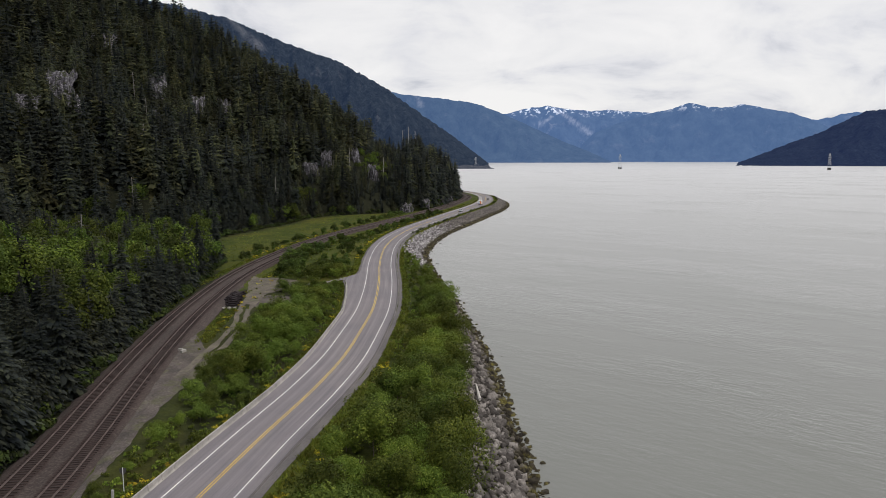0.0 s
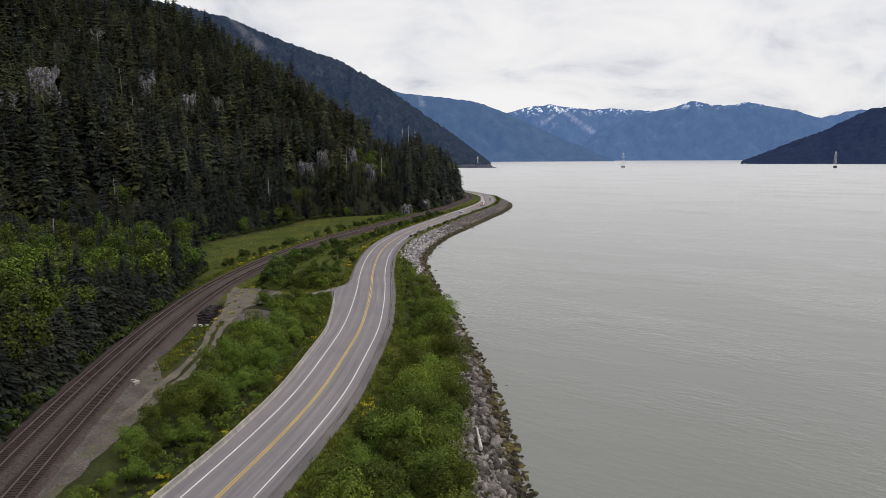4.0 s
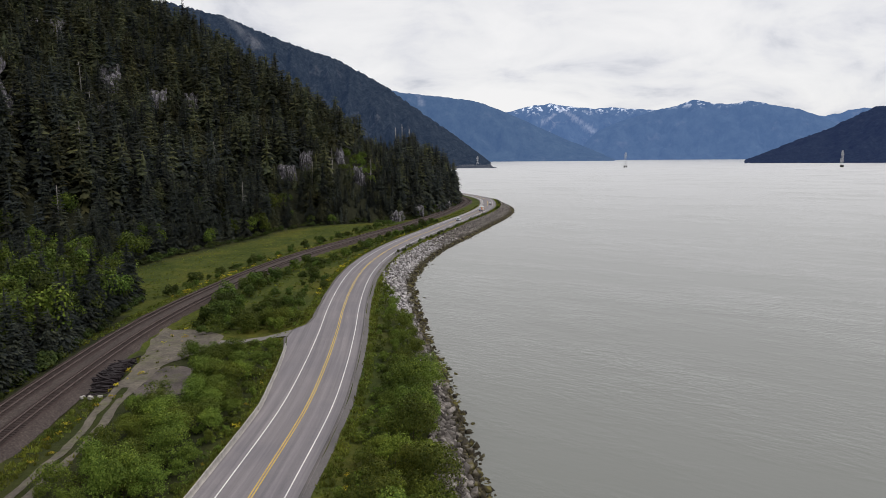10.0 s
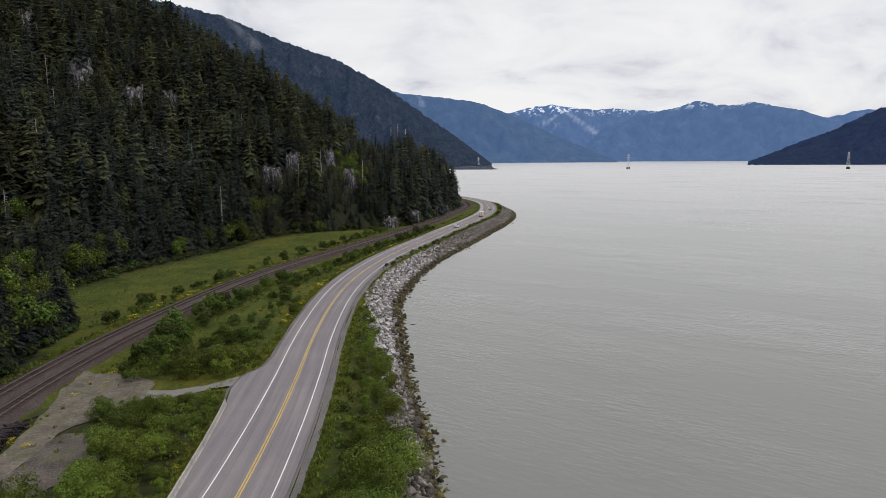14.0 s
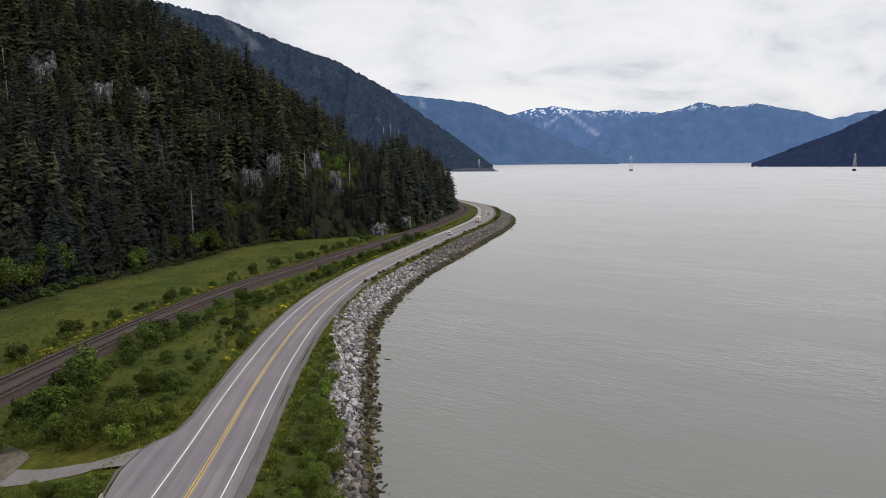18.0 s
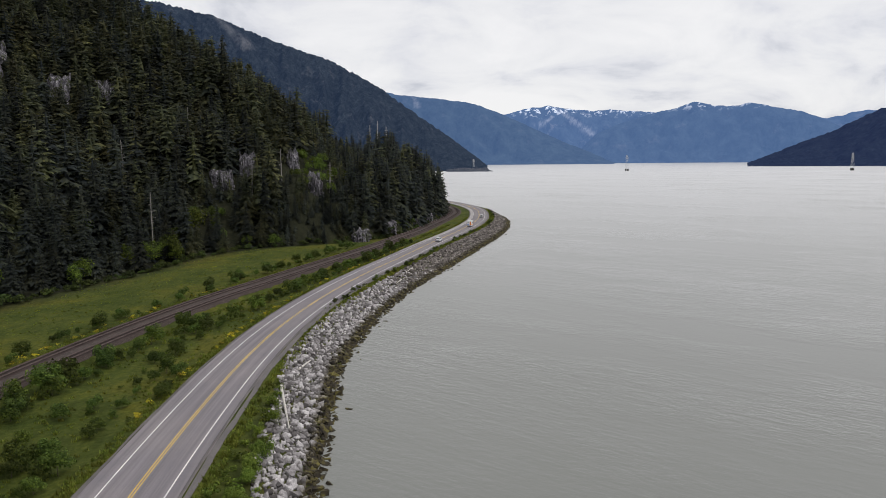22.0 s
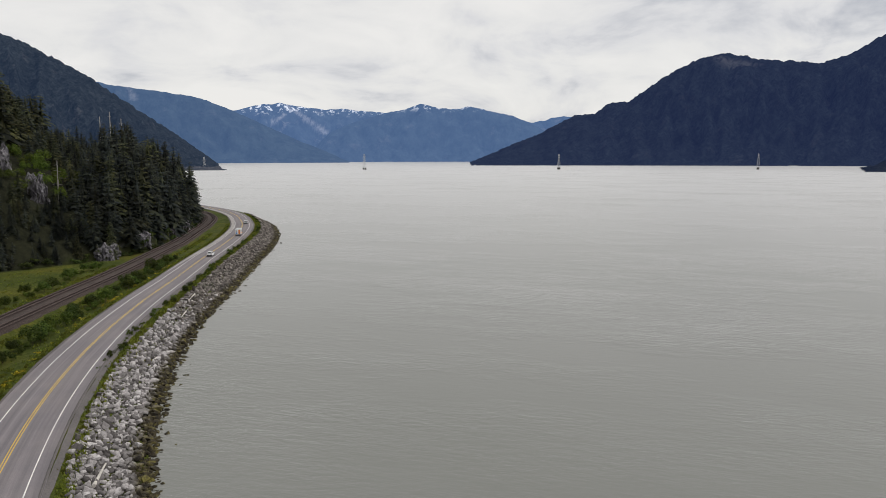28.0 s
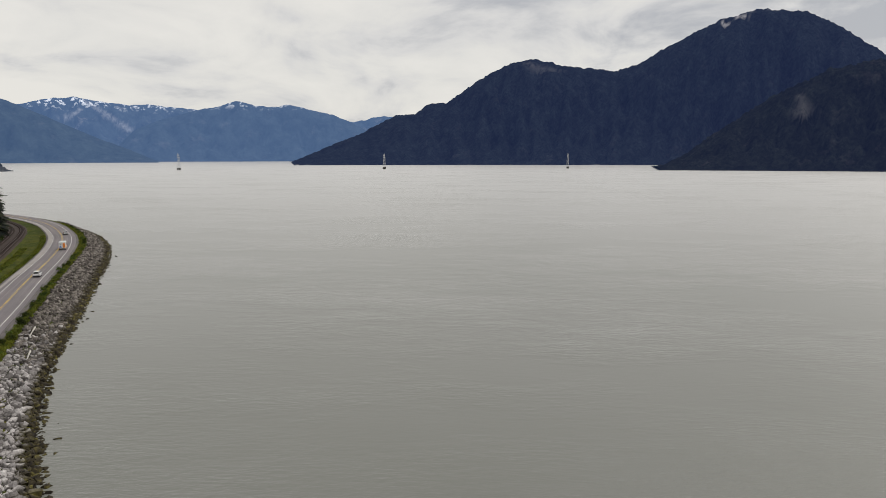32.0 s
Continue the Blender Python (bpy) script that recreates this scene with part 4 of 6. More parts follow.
def leaf_crown(seed, h, width, lobes, leaves, size, low=0.0):
    """An uneven broad-leaved crown of overlapping lobes, hollow between."""
    rnd = np.random.RandomState(seed)
    C, O, N = [], [], []
    for k in range(lobes):
        a, r = rnd.rand() * 2 * math.pi, width * 0.55 * math.sqrt(rnd.rand())
        hz = low + (h - low) * (0.30 + 0.5 * rnd.rand())
        c = np.array([r * math.cos(a), r * math.sin(a), hz * (1.08 - 0.35 * (r / width) ** 2)])
        rad = np.array([0.30 * width, 0.30 * width, 0.24 * (h - low)]) * (0.6 + 0.7 * rnd.rand())
        d = rnd.randn(leaves // lobes, 3)
        d /= np.linalg.norm(d, axis=1, keepdims=True)
        d[:, 2] = np.where(d[:, 2] < -0.4, -d[:, 2], d[:, 2])
        C.append(c + d * rad * (0.75 + 0.4 * rnd.rand(len(d), 1)))
        O.append(np.cross(d, rnd.randn(len(d), 3)) + 0.25 * d)
        N.append(d + [0, 0, 0.25] + rnd.randn(len(d), 3) * 0.38)
    C, O, N = np.concatenate(C), np.concatenate(O), np.concatenate(N)
    C[:, 2] = np.maximum(C[:, 2], 0.1)
    return cards(C, O, size * (0.6 + 0.8 * rnd.rand(len(C))), rnd, 0.8, 0.05, N)


def trunk_mesh(h, r, mat, seed, limbs=4):
    rnd = random.Random(seed)
    v, f = [], []
    rings = [(0, 1.25), (0.1, 1.0), (0.5, 0.65), (0.97, 0.08)]
    for t, k in rings:
        for q in range(7):
            a = q * 2 * math.pi / 7
            v.append((r * k * math.cos(a), r * k * math.sin(a), t * h - (0.6 if t == 0 else 0)))
    for i in range(3):
        f += [(i * 7 + q, i * 7 + (q + 1) % 7, (i + 1) * 7 + (q + 1) % 7, (i + 1) * 7 + q) for q in range(7)]
    for _ in range(limbs):
        a, z = rnd.uniform(0, 6.28), h * rnd.uniform(0.25, 0.7)
        L = h * rnd.uniform(0.12, 0.25)
        beam((0, 0, z), (L * math.cos(a), L * math.sin(a), z + L * 0.5), r * 0.22, (v, f))
    return mesh_of("trunk", v, f, mat)


def tree(name, crown, mat, h, r, seed, label, category, group, limbs=4):
    t = tagged(new(name, None), label, category, group)
    part("trunk", trunk_mesh(h, r, M_BARK, seed, limbs), t)
    part("crown", soup("crown", *crown, mat), t)
    return t


def scatter(things, spots):
    """Puts the built things and copies of them at spots of (x, y, z, size, turn, which)."""
    used = set()
    for x, y, z, s, a, w in spots:
        m = Matrix.Translation((x, y, z)) @ Matrix.Rotation(a, 4, "Z") @ Matrix.Diagonal((s, s, s, 1))
        ob = things[w % len(things)]
        if w % len(things) in used:
            k = 1 / ob.scale[0]
            copy_thing(ob, m @ Matrix.Diagonal((k, k, k, 1)))
        else:
            used.add(w % len(things))
            ob.matrix_basis = m
    for i, ob in enumerate(things):
        if i not in used:
            for o in list(ob.children):
                bpy.data.objects.remove(o)
            bpy.data.objects.remove(ob)


def swarm(name, shapes, spots, mat, label, category):
    """Many plants in one mesh, each a turned and scaled shape."""
    V, F, T, k = [], [], [], 0
    for x, y, z, s, a, w in spots:
        v, f = shapes[w % len(shapes)]
        c, q = math.cos(a) * s, math.sin(a) * s
        V.append(np.c_[x + c * v[:, 0] - q * v[:, 1], y + q * v[:, 0] + c * v[:, 1], z + s * v[:, 2]])
        F.append(f + k)
        T.append(np.full(len(v), (x * 7.31 + y * 3.77) % 1.0, np.float32))
        k += len(v)
    if V:
        me = soup(name, np.concatenate(V), np.concatenate(F), mat)
        me.attributes.new("tone", "FLOAT", "POINT").data.foreach_set("value", np.concatenate(T))
        tagged(new(name, me), label, category, kind="stuff")


def spread(x0, x1, y0, y1, gap, seed, keep):
    """Random spots at about the given gap, where keep(x, y) holds; with the height of the land."""
    rnd = np.random.RandomState(seed)
    gx, gy = np.meshgrid(np.arange(x0, x1, gap), np.arange(y0, y1, gap))
    x, y = gx.ravel() + gap * 0.9 * (rnd.rand(gx.size) - 0.5), gy.ravel() + gap * 0.9 * (rnd.rand(gx.size) - 0.5)
    ok = keep(x, y)
    x, y = x[ok], y[ok]
    return x, y, land(x, y), rnd


def build_forest():
    def wooded(x, y):
        ok = (x < WOOD(y) - 0.8) & (x > -0.64 * y - 14) & ((y < 605) | ((x > -45) & (y < 650)))
        for cx, cy, w, a in OUTCROPS:
            ok &= ~((np.abs(x - cx) < 0.75 * w) & (y > cy - 6) & (y < cy + 2))
        return ok

    x, y, z, rnd = spread(-430, 20, 30, 650, 5.3, 11, wooded)
    slope = (y > 290) | (x < WOOD(y) - 70)
    tip_zone = (y > 430) & (x > -60)
    kept = ~slope | (rnd.rand(len(x)) < np.where(tip_zone, 0.85, 0.68))
    x, y, z, slope, tip_zone = x[kept], y[kept], z[kept], slope[kept], tip_zone[kept]
    n = len(x)
    near = (y < 165) & (x > -100)
    bench = (y > 112) & (y < 288) & (x > WOOD(y) - 64)
    leafy_zone = bench & (rnd.rand(n) < np.interp(y, [112, 135, 150, 225, 250, 288], [0.15, 0.35, 0.75, 0.85, 0.45, 0.35])) & (wavy(x, y, 20, 2) > -0.45)
    knoll = (np.abs(x + 48) < 13) & (np.abs(y - 484) < 15) & (rnd.rand(n) < 0.75)
    foot = (y > 285) & (z < 17) & ~tip_zone & (rnd.rand(n) < 0.16)
    leafy_zone |= knoll | foot
    edge = x > WOOD(y) - 8
    kind = np.where(leafy_zone, 2, np.where(rnd.rand(n) < 0.22 + 0.5 * np.clip((z - 12) / 45, 0, 1) + 0.05 * near + 0.2 * wavy(x, y, 70, 9), 1, 0))
    s = 0.66 + 0.56 * rnd.rand(n) ** 1.2
    s[slope & edge & (y < 470)] *= 0.8
    s[~slope & ~leafy_zone] *= 0.60
    s[tip_zone] *= np.interp(y[tip_zone], [430, 465, 490], [0.72, 0.85, 1.06]) * np.interp(x[tip_zone], [-37, -25], [0.5, 1.0])
    s[knoll] *= 1.35
    for cx, cy, w, a in OUTCROPS:
        s[(np.abs(x - cx) < w) & (y > cy - 30) & (y < cy)] *= 0.72
    spot = lambda m, k=1.0: [(float(x[i]), float(y[i]), float(z[i]) - 0.3, float(k * s[i]), float(rnd.rand() * 6.28), int(rnd.randint(99))) for i in np.flatnonzero(m)]
    spr = [tree("spruce_tree", joined(tiered(20 + k, 20 + 2 * k, 2.0, 14, 8), whorled(20 + k, 20 + 2 * k, 5.0, 36, 14, 13, 0.8, 0.30, 0.03, 0.5, 0.24, 0.72)), M_SPRUCE, 20 + 2 * k, 0.36, k, "tall dark green spruce with drooping boughs", "tree", "conifers beside the railway", 0) for k in range(4)]
    ced = [tree("cedar_tree", joined(tiered(40 + k, 18 + 2 * k, 2.2, 12, 8, 0.4), whorled(40 + k, 18 + 2 * k, 5.6, 32, 14, 13, 0.7, 0.38, 0.03, 0.5, 0.24, 0.72)), M_CEDAR, 18 + 2 * k, 0.38, k, "olive-green cedar with ragged hanging sprays", "tree", "conifers beside the railway", 0) for k in range(3)]
    ald = [tree("alder_tree", leaf_crown(60 + k, 11 + k, 6.5, 16, 3600, 0.44, 0.6), M_ALDER, 10 + k, 0.22, k, "bright green leafy alder at the forest edge", "tree", "alders at the forest edge", 7) for k in range(3)]
    scatter(spr, spot(near & (kind == 0), 1.0))
    scatter(ced, spot(near & (kind == 1), 1.0))
    scatter(ald, spot(near & (kind == 2)))
    belt = ~near & (x > WOOD(y) - 34) & (y < 455)
    swarm("spruce_belt", [joined(tiered(180 + k, 17 + 2 * k, 2.2, 8, 6, 0.3, 0.7), whorled(180 + k, 18 + 2 * k, 4.9, 24, 12, 6, 0.75, 0.31, 0.04, 0.5, 0.27, 0.8)) for k in range(5)], spot(belt & (kind == 0)), M_SPRUCE, "dark spruces with drooping boughs edging the meadow", "forest")
    swarm("cedar_belt", [joined(tiered(190 + k, 16 + 2 * k, 2.4, 7, 6, 0.4, 0.6), whorled(190 + k, 17 + 2 * k, 5.4, 22, 12, 6, 0.62, 0.40, 0.04, 0.5, 0.27, 0.8)) for k in range(4)], spot(belt & (kind == 1)), M_CEDAR, "olive-green cedars edging the meadow", "forest")
    far = ~near & ~belt
    swarm("spruce_forest", [joined(tiered(80 + k, 17 + 1.5 * k, 1.9, 4, 4, 0.3, 0.6), whorled(80 + k, 18 + 1.7 * k, 4.6 + 0.2 * k, 16, 8, 2, 0.75, 0.34, 0.05, 0.85)) for k in range(7)], spot(far & (kind == 0)), M_SPRUCE, "dense dark green spruces covering the hillside", "forest")
    swarm("cedar_forest", [joined(tiered(90 + k, 15 + 1.6 * k, 2.2, 4, 4, 0.4, 0.5), whorled(90 + k, 17 + 1.7 * k, 5.2 + 0.2 * k, 14, 8, 2, 0.6, 0.45, 0.05, 0.85)) for k in range(6)], spot(far & (kind == 1)), M_CEDAR, "ragged olive-green cedars covering the hillside", "forest")
    swarm("alder_forest", [leaf_crown(100 + k, 9 + k, 6.0, 13, 1150, 0.5, 0.6) for k in range(4)], spot(~near & (kind == 2)), M_ALDER, "bright leafy alders below the conifers", "forest")
    tx, ty, tz, _ = spread(-70, 20, 425, 620, 4.2, 13, lambda p, q: (p < WOOD(q) - 0.4) & (p > WOOD(q) - 34))
    clear = np.ones(len(tx), bool)
    for cx, cy, w, a in OUTCROPS:
        clear &= ~((np.abs(tx - cx) < w * 0.9) & (ty > cy - 7) & (ty < cy + 2))
    tip = [(float(p), float(q), float(r) - 0.3, float((np.interp(q, [455, 480, 500], [0.42, 0.6, 0.95]) + 0.36 * rnd.rand()) * np.interp(p, [-37, -25], [0.5, 1.0])), float(6.28 * rnd.rand()), int(rnd.randint(9))) for p, q, r in zip(tx[clear], ty[clear], tz[clear])]
    swarm("headland_conifers", [joined(tiered(250 + k, 15 + 1.5 * k, 2.4, 4, 5, 0.3, 0.6), whorled(250 + k, 16 + 1.7 * k, 5.0, 12, 6, 2, 0.68)) for k in range(5)], tip, M_SPRUCE, "dense dark conifers down to the railway on the headland", "forest")
    ey = np.arange(40, 235, 2.7)
    ey = ey + rnd.rand(len(ey))
    ex = WOOD(ey) - 0.3 - 2.2 * rnd.rand(len(ey))
    ez = land(ex, ey)
    swarm("young_conifers", [joined(tiered(170 + k, 10 + 2 * k, 1.5, 9, 7), whorled(170 + k, 10 + 2 * k, 3.2, 24, 12, 9, 0.7, 0.34, 0.02, 0.55, 0.28, 0.75)) for k in range(4)], [(float(a), float(b), float(c) - 0.5, float(0.5 + 0.6 * rnd.rand()), float(6.28 * rnd.rand()), int(rnd.randint(9))) for a, b, c in zip(ex, ey, ez)], M_SPRUCE, "young conifers crowding the railway ditch", "conifers")
    # low growth along the foot of the wood
    yy = np.r_[np.arange(45, 245, 1.1), np.arange(245, 600, 2.6)]
    yy = yy + rnd.rand(len(yy))
    xx = WOOD(yy) + 1.2 - 3.2 * rnd.rand(len(yy))
    zz = land(xx, yy)
    swarm("forest_edge_shrubs", [leaf_crown(150 + k, 2.6, 3.0, 5, 230, 0.5) for k in range(3)], [(float(p), float(q), float(r) - 0.2, float(0.5 + 0.7 * rnd.rand()), float(6.28 * rnd.rand()), int(rnd.randint(9))) for p, q, r in zip(xx, yy, zz)], M_BRUSH, "low green shrubs along the foot of the wood", "shrubs")


def build_shrubs():
    def verge(x, y):
        xc, xb = ROAD(y), np.maximum(BANK(y), ROAD(y) + 6.9)
        sea = (x > xc + 8.4 * lean(y)) & (x < xb + 0.6 - np.interp(y, [80, 120], [3.2, 0])) & (y > 40) & (y < 330)
        g0 = RAIL(y) + np.interp(y, [45, 70, 78, 93, 106, 110, 118, 135, 152, 157, 173, 177, 186], [6.8, 6.6, 8.2, 11.3, 12.0, 12.4, 14.4, 16.0, 16.0, 21, 21, 15, 15.5])
        inland = (x < left_edge(y) - 1.6) & (x > g0) & (y > 40) & (y < 206)
        drive = (x < -26) & (y > 186.5 + 0.25 * (x + 40)) & (y < 197)
        return sea | (inland & ~drive)

    shapes = [leaf_crown(140 + k, 3.0 + 0.3 * k, 3.0, 11, 1700, 0.22) for k in range(6)]
    x, y, z, rnd = spread(-60, 12, 40, 330, 3.4, 21, verge)
    n = len(x)
    sea = x > ROAD(y)
    rim = np.minimum(np.abs(x - ROAD(y) - 8.2), np.abs(x - left_edge(y) + 1.6))
    s = (0.7 + 0.65 * rnd.rand(n)) * np.where(sea, np.interp(y, [50, 140, 250, 290], [1.15, 1.0, 0.95, 0.6]), 0.95) * np.interp(rim, [0.3, 5], [0.25, 1])
    west = lambda X, Y: np.interp(X - RAIL(Y), [6.5, 12, 18], [0.45, 0.7, 1]) * (X < ROAD(Y)) + (X > ROAD(Y))
    s = s * west(x, y)
    cap = lambda X, Y: np.where((X < -26) & (Y < 190), (0.5 + 0.30 * np.maximum(0, 187 + 0.25 * (X + 40) - Y)) / 3.6, 9)
    s = np.minimum(s, cap(x, y))
    near = np.argsort(np.argsort(y + 40 * rnd.rand(n))) < 300
    sh = [tree("shrub", leaf_crown(130 + k, 3.0 + 0.35 * k, 3.1, 13, 3600, 0.155), M_SHRUB, 2.0, 0.05, k, "dense leafy green roadside shrub", "shrub", "roadside shrubs", 5) for k in range(6)]
    pick = lambda m, X, Y, Z, S: [(float(X[i]), float(Y[i]), float(Z[i]) - 0.15, float(S[i]), float(rnd.rand() * 6.28), int(rnd.randint(99))) for i in np.flatnonzero(m)]
    scatter(sh, pick(near, x, y, z, s))
    x2, y2, z2, _ = spread(-60, 12, 40, 330, 2.1, 22, verge)
    s2 = np.minimum(0.22 + 0.26 * rnd.rand(len(x2)), cap(x2, y2))
    swarm("shrubbery", shapes, pick(~near, x, y, z, s), M_SHRUB, "dense green shrubs filling the roadside verge", "shrubs")

    low = [leaf_crown(145 + k, 3.0, 3.4, 6, 140, 0.56) for k in range(5)]
    swarm("undergrowth", low, pick(s2 > 0, x2, y2, z2, s2), M_SHRUB, "low green undergrowth between the roadside shrubs", "undergrowth")

    # single bushes by the railway, in the meadow and along the road beyond the lay-by
    def rows(y0, y1, gap, line, wide, lo, hi, seed):
        r = np.random.RandomState(seed)
        Y = np.arange(y0, y1, gap) + gap * (r.rand(len(np.arange(y0, y1, gap))) - 0.5)
        X = line(Y) + wide * (r.rand(len(Y)) - 0.5)
        return X, Y, land(X, Y), lo + (hi - lo) * r.rand(len(Y)) ** 2

    sets = [rows(232, 425, 2.6, lambda v: RAIL(v) - 10.8, 4, 0.25, 0.95, 1), rows(204, 300, 3.0, lambda v: RAIL(v) + 9.9, 2.4, 0.4, 1.0, 2), rows(262, 440, 1.7, lambda v: 0.45 * (RAIL(v) + 7) + 0.55 * (ROAD(v) - 9), 4.0, 0.35, 1.0, 3), rows(205, 222, 2.4, lambda v: ROAD(v) - 15, 9, 0.4, 0.9, 4), rows(196, 226, 2.6, lambda v: RAIL(v) + 14, 9, 0.5, 1.3, 5), rows(202, 262, 1.5, lambda v: ROAD(v) - np.interp(v, [202, 262], [17, 11]), 12, 0.25, 0.8, 7), rows(300, 600, 2.0, lambda v: np.maximum(BANK(v), ROAD(v) + 6.9) - 1.9, 1.6, 0.14, 0.40, 6)]
    lone = np.array([(-51.5, 223.7, 1.5), (-55, 240, 1.0), (-53.8, 246, 1.35), (-52, 251, 1.2), (-52, 262, 1.0), (-42.2, 287, 1.1), (-28, 421, 0.8), (-24, 428, 0.5), (-47, 213, 1.3), (-44, 209, 1.1), (-50, 218, 1.0)])
    sets.append((lone[:, 0], lone[:, 1], land(lone[:, 0], lone[:, 1]), lone[:, 2]))
    bx, by, bz, bs = (np.concatenate([q[k] for q in sets]) for k in range(4))
    bush = [tree("bush", leaf_crown(160 + k, 4.0, 2.9, 13, 1500, 0.28), M_BUSH, 2.2, 0.06, k, "rounded dark green bush in rough grass", "bush", "bushes in the rough grass", 5) for k in range(4)]
    gap = bx - RAIL(by)
    bx = RAIL(by) + np.sign(gap) * np.maximum(np.abs(gap), 5.4 + 2.3 * bs)
    bz = land(bx, by)
    big = np.argsort(np.argsort(-bs)) < 290
    scatter(bush, pick(big, bx, by, bz, bs))
    swarm("scrub", low, pick(~big, bx, by, bz, bs), M_BUSH, "low dark green scrub in the rough grass", "scrub")


def build_grass():
    rnd = np.random.RandomState(77)
    blades = []
    for k in range(4):
        m = 14
        b = rnd.randn(m, 3) * [0.28, 0.28, 0]
        tip = b + np.c_[rnd.randn(m, 2) * 0.25, 0.35 + 0.45 * rnd.rand(m)]
        w = rnd.randn(m, 3) * [0.09, 0.09, 0]
        V = np.stack([b - w, b + w, tip], 1).reshape(-1, 3)
        blades.append((V, np.arange(3 * m).reshape(m, 3)))
    spots = []
    for y0, y1, line, wide, num in ((40, 620, lambda v: ROAD(v) + 7.1 * lean(v), 1.6, 3600), (300, 620, lambda v: 0.5 * (np.maximum(BANK(v), ROAD(v) + 6.9) + ROAD(v) + 5.6), 1.8, 2500), (180, 560, lambda v: left_edge(v) - 1.9, 2.2, 2600), (45, 180, lambda v: left_edge(v) - 1.3, 1.4, 700), (200, 520, lambda v: RAIL(v) + 7.6, 2.6, 1500), (150, 430, lambda v: RAIL(v) - 7.8, 2.4, 1300), (200, 400, lambda v: 0.5 * (ROAD(v) + RAIL(v)), 18, 900), (120, 200, lambda v: np.interp(v, [120, 200], [-42, -49]), 9, 70), (126, 158, lambda v: RAIL(v) + 7.4, 3.0, 260)):
        Y = y0 + (y1 - y0) * rnd.rand(num)
        X = line(Y) + wide * (rnd.rand(num) - 0.5)
        Z = land(X, Y)
        spots += [(float(a), float(b), float(c), float(0.35 + 0.5 * rnd.rand()), float(6.28 * rnd.rand()), int(rnd.randint(9))) for a, b, c in zip(X, Y, Z) if abs(a - RAIL(b)) > 6.2 and (a < left_edge(b) - 0.9 or a > ROAD(b) + 6.4)]
    my = 236 + 190 * rnd.rand(1800)
    mt = rnd.rand(1800)
    mx = WOOD(my) + 2 + mt * (RAIL(my) - 9 - WOOD(my) - 2)
    spots += [(float(a), float(b), float(c), float(0.22 + 0.28 * rnd.rand()), float(6.28 * rnd.rand()), int(rnd.randint(9))) for a, b, c in zip(mx, my, land(mx, my))]
    swarm("grass", blades, spots, M_TUFT, "rough yellow-green grass tufts on verges and meadow", "grass")


build_grass()


def build_flowers():
    m = leafy("yellow_broom_flowers", (0.30, 0.24, 0.02), (0.50, 0.40, 0.03), (0.62, 0.50, 0.05))
    rnd = np.random.RandomState(91)
    shapes = [leaf_crown(180 + k, 0.9, 1.3, 4, 60, 0.16) for k in range(3)]
    spots = []
    for y0, y1, line, wide, num in ((232, 330, lambda v: RAIL(v) - 8.0, 2.5, 46), (60, 180, lambda v: left_edge(v) - 1.8, 1.5, 26), (62, 130, lambda v: ROAD(v) + 8.6, 2.0, 22), (128, 200, lambda v: RAIL(v) + 9.5, 4, 22), (230, 420, lambda v: left_edge(v) - 2.2, 1.6, 60)):
        Y = y0 + (y1 - y0) * rnd.rand(num)
        X = line(Y) + wide * (rnd.rand(num) - 0.5)
        spots += [(float(a), float(b), float(c) + 0.15, float(0.35 + 0.6 * rnd.rand()), float(6.28 * rnd.rand()), int(rnd.randint(9))) for a, b, c in zip(X, Y, land(X, Y))]
    swarm("flowers", shapes, spots, m, "scattered yellow broom and wildflowers on the verges", "flowers")


build_flowers()
build_forest()


def build_snags():
    grey = speckled("bleached_dead_wood", 2.0, [(0.3, (0.16, 0.15, 0.145)), (0.7, (0.34, 0.325, 0.31))], 0.3, 0.7, 0.95, 0.4, 0.03)
    rnd = random.Random(19)
    for x, y, h in ((-128, 246, 15), (-96, 402, 19), (-141, 318, 17), (-70, 446, 17), (-118, 430, 18), (-166, 398, 18), (-40, 470, 16), (-186, 430, 19), (-105, 470, 18), (-150, 355, 18), (-62, 468, 15), (-208, 452, 17)):
        v, f = [], []
        z = float(land(x, y)[0])
        lean_ = rnd.uniform(-0.6, 0.6)
        beam((0, 0, -0.5), (lean_ * 0.5, 0, h * 0.55), 0.20, (v, f))
        beam((lean_ * 0.5, 0, h * 0.55), (lean_, 0, h), 0.11, (v, f))
        for _ in range(14):
            q, a, L = rnd.uniform(0.35, 0.97), rnd.uniform(0, 6.28), rnd.uniform(0.6, 1.9)
            beam((lean_ * q, 0, h * q), (lean_ * q + L * math.cos(a), L * math.sin(a), h * q - 0.15 * L), 0.05, (v, f))
        ob = tagged(new("dead_tree", mesh_of("dead_tree", v, f, grey)), "bare bleached dead conifer standing in the forest", "dead tree", "dead trees on the hillside")
        ob.matrix_basis = pose(x, y, z, 0, 0, rnd.uniform(0, 360))


build_snags()
build_shrubs()


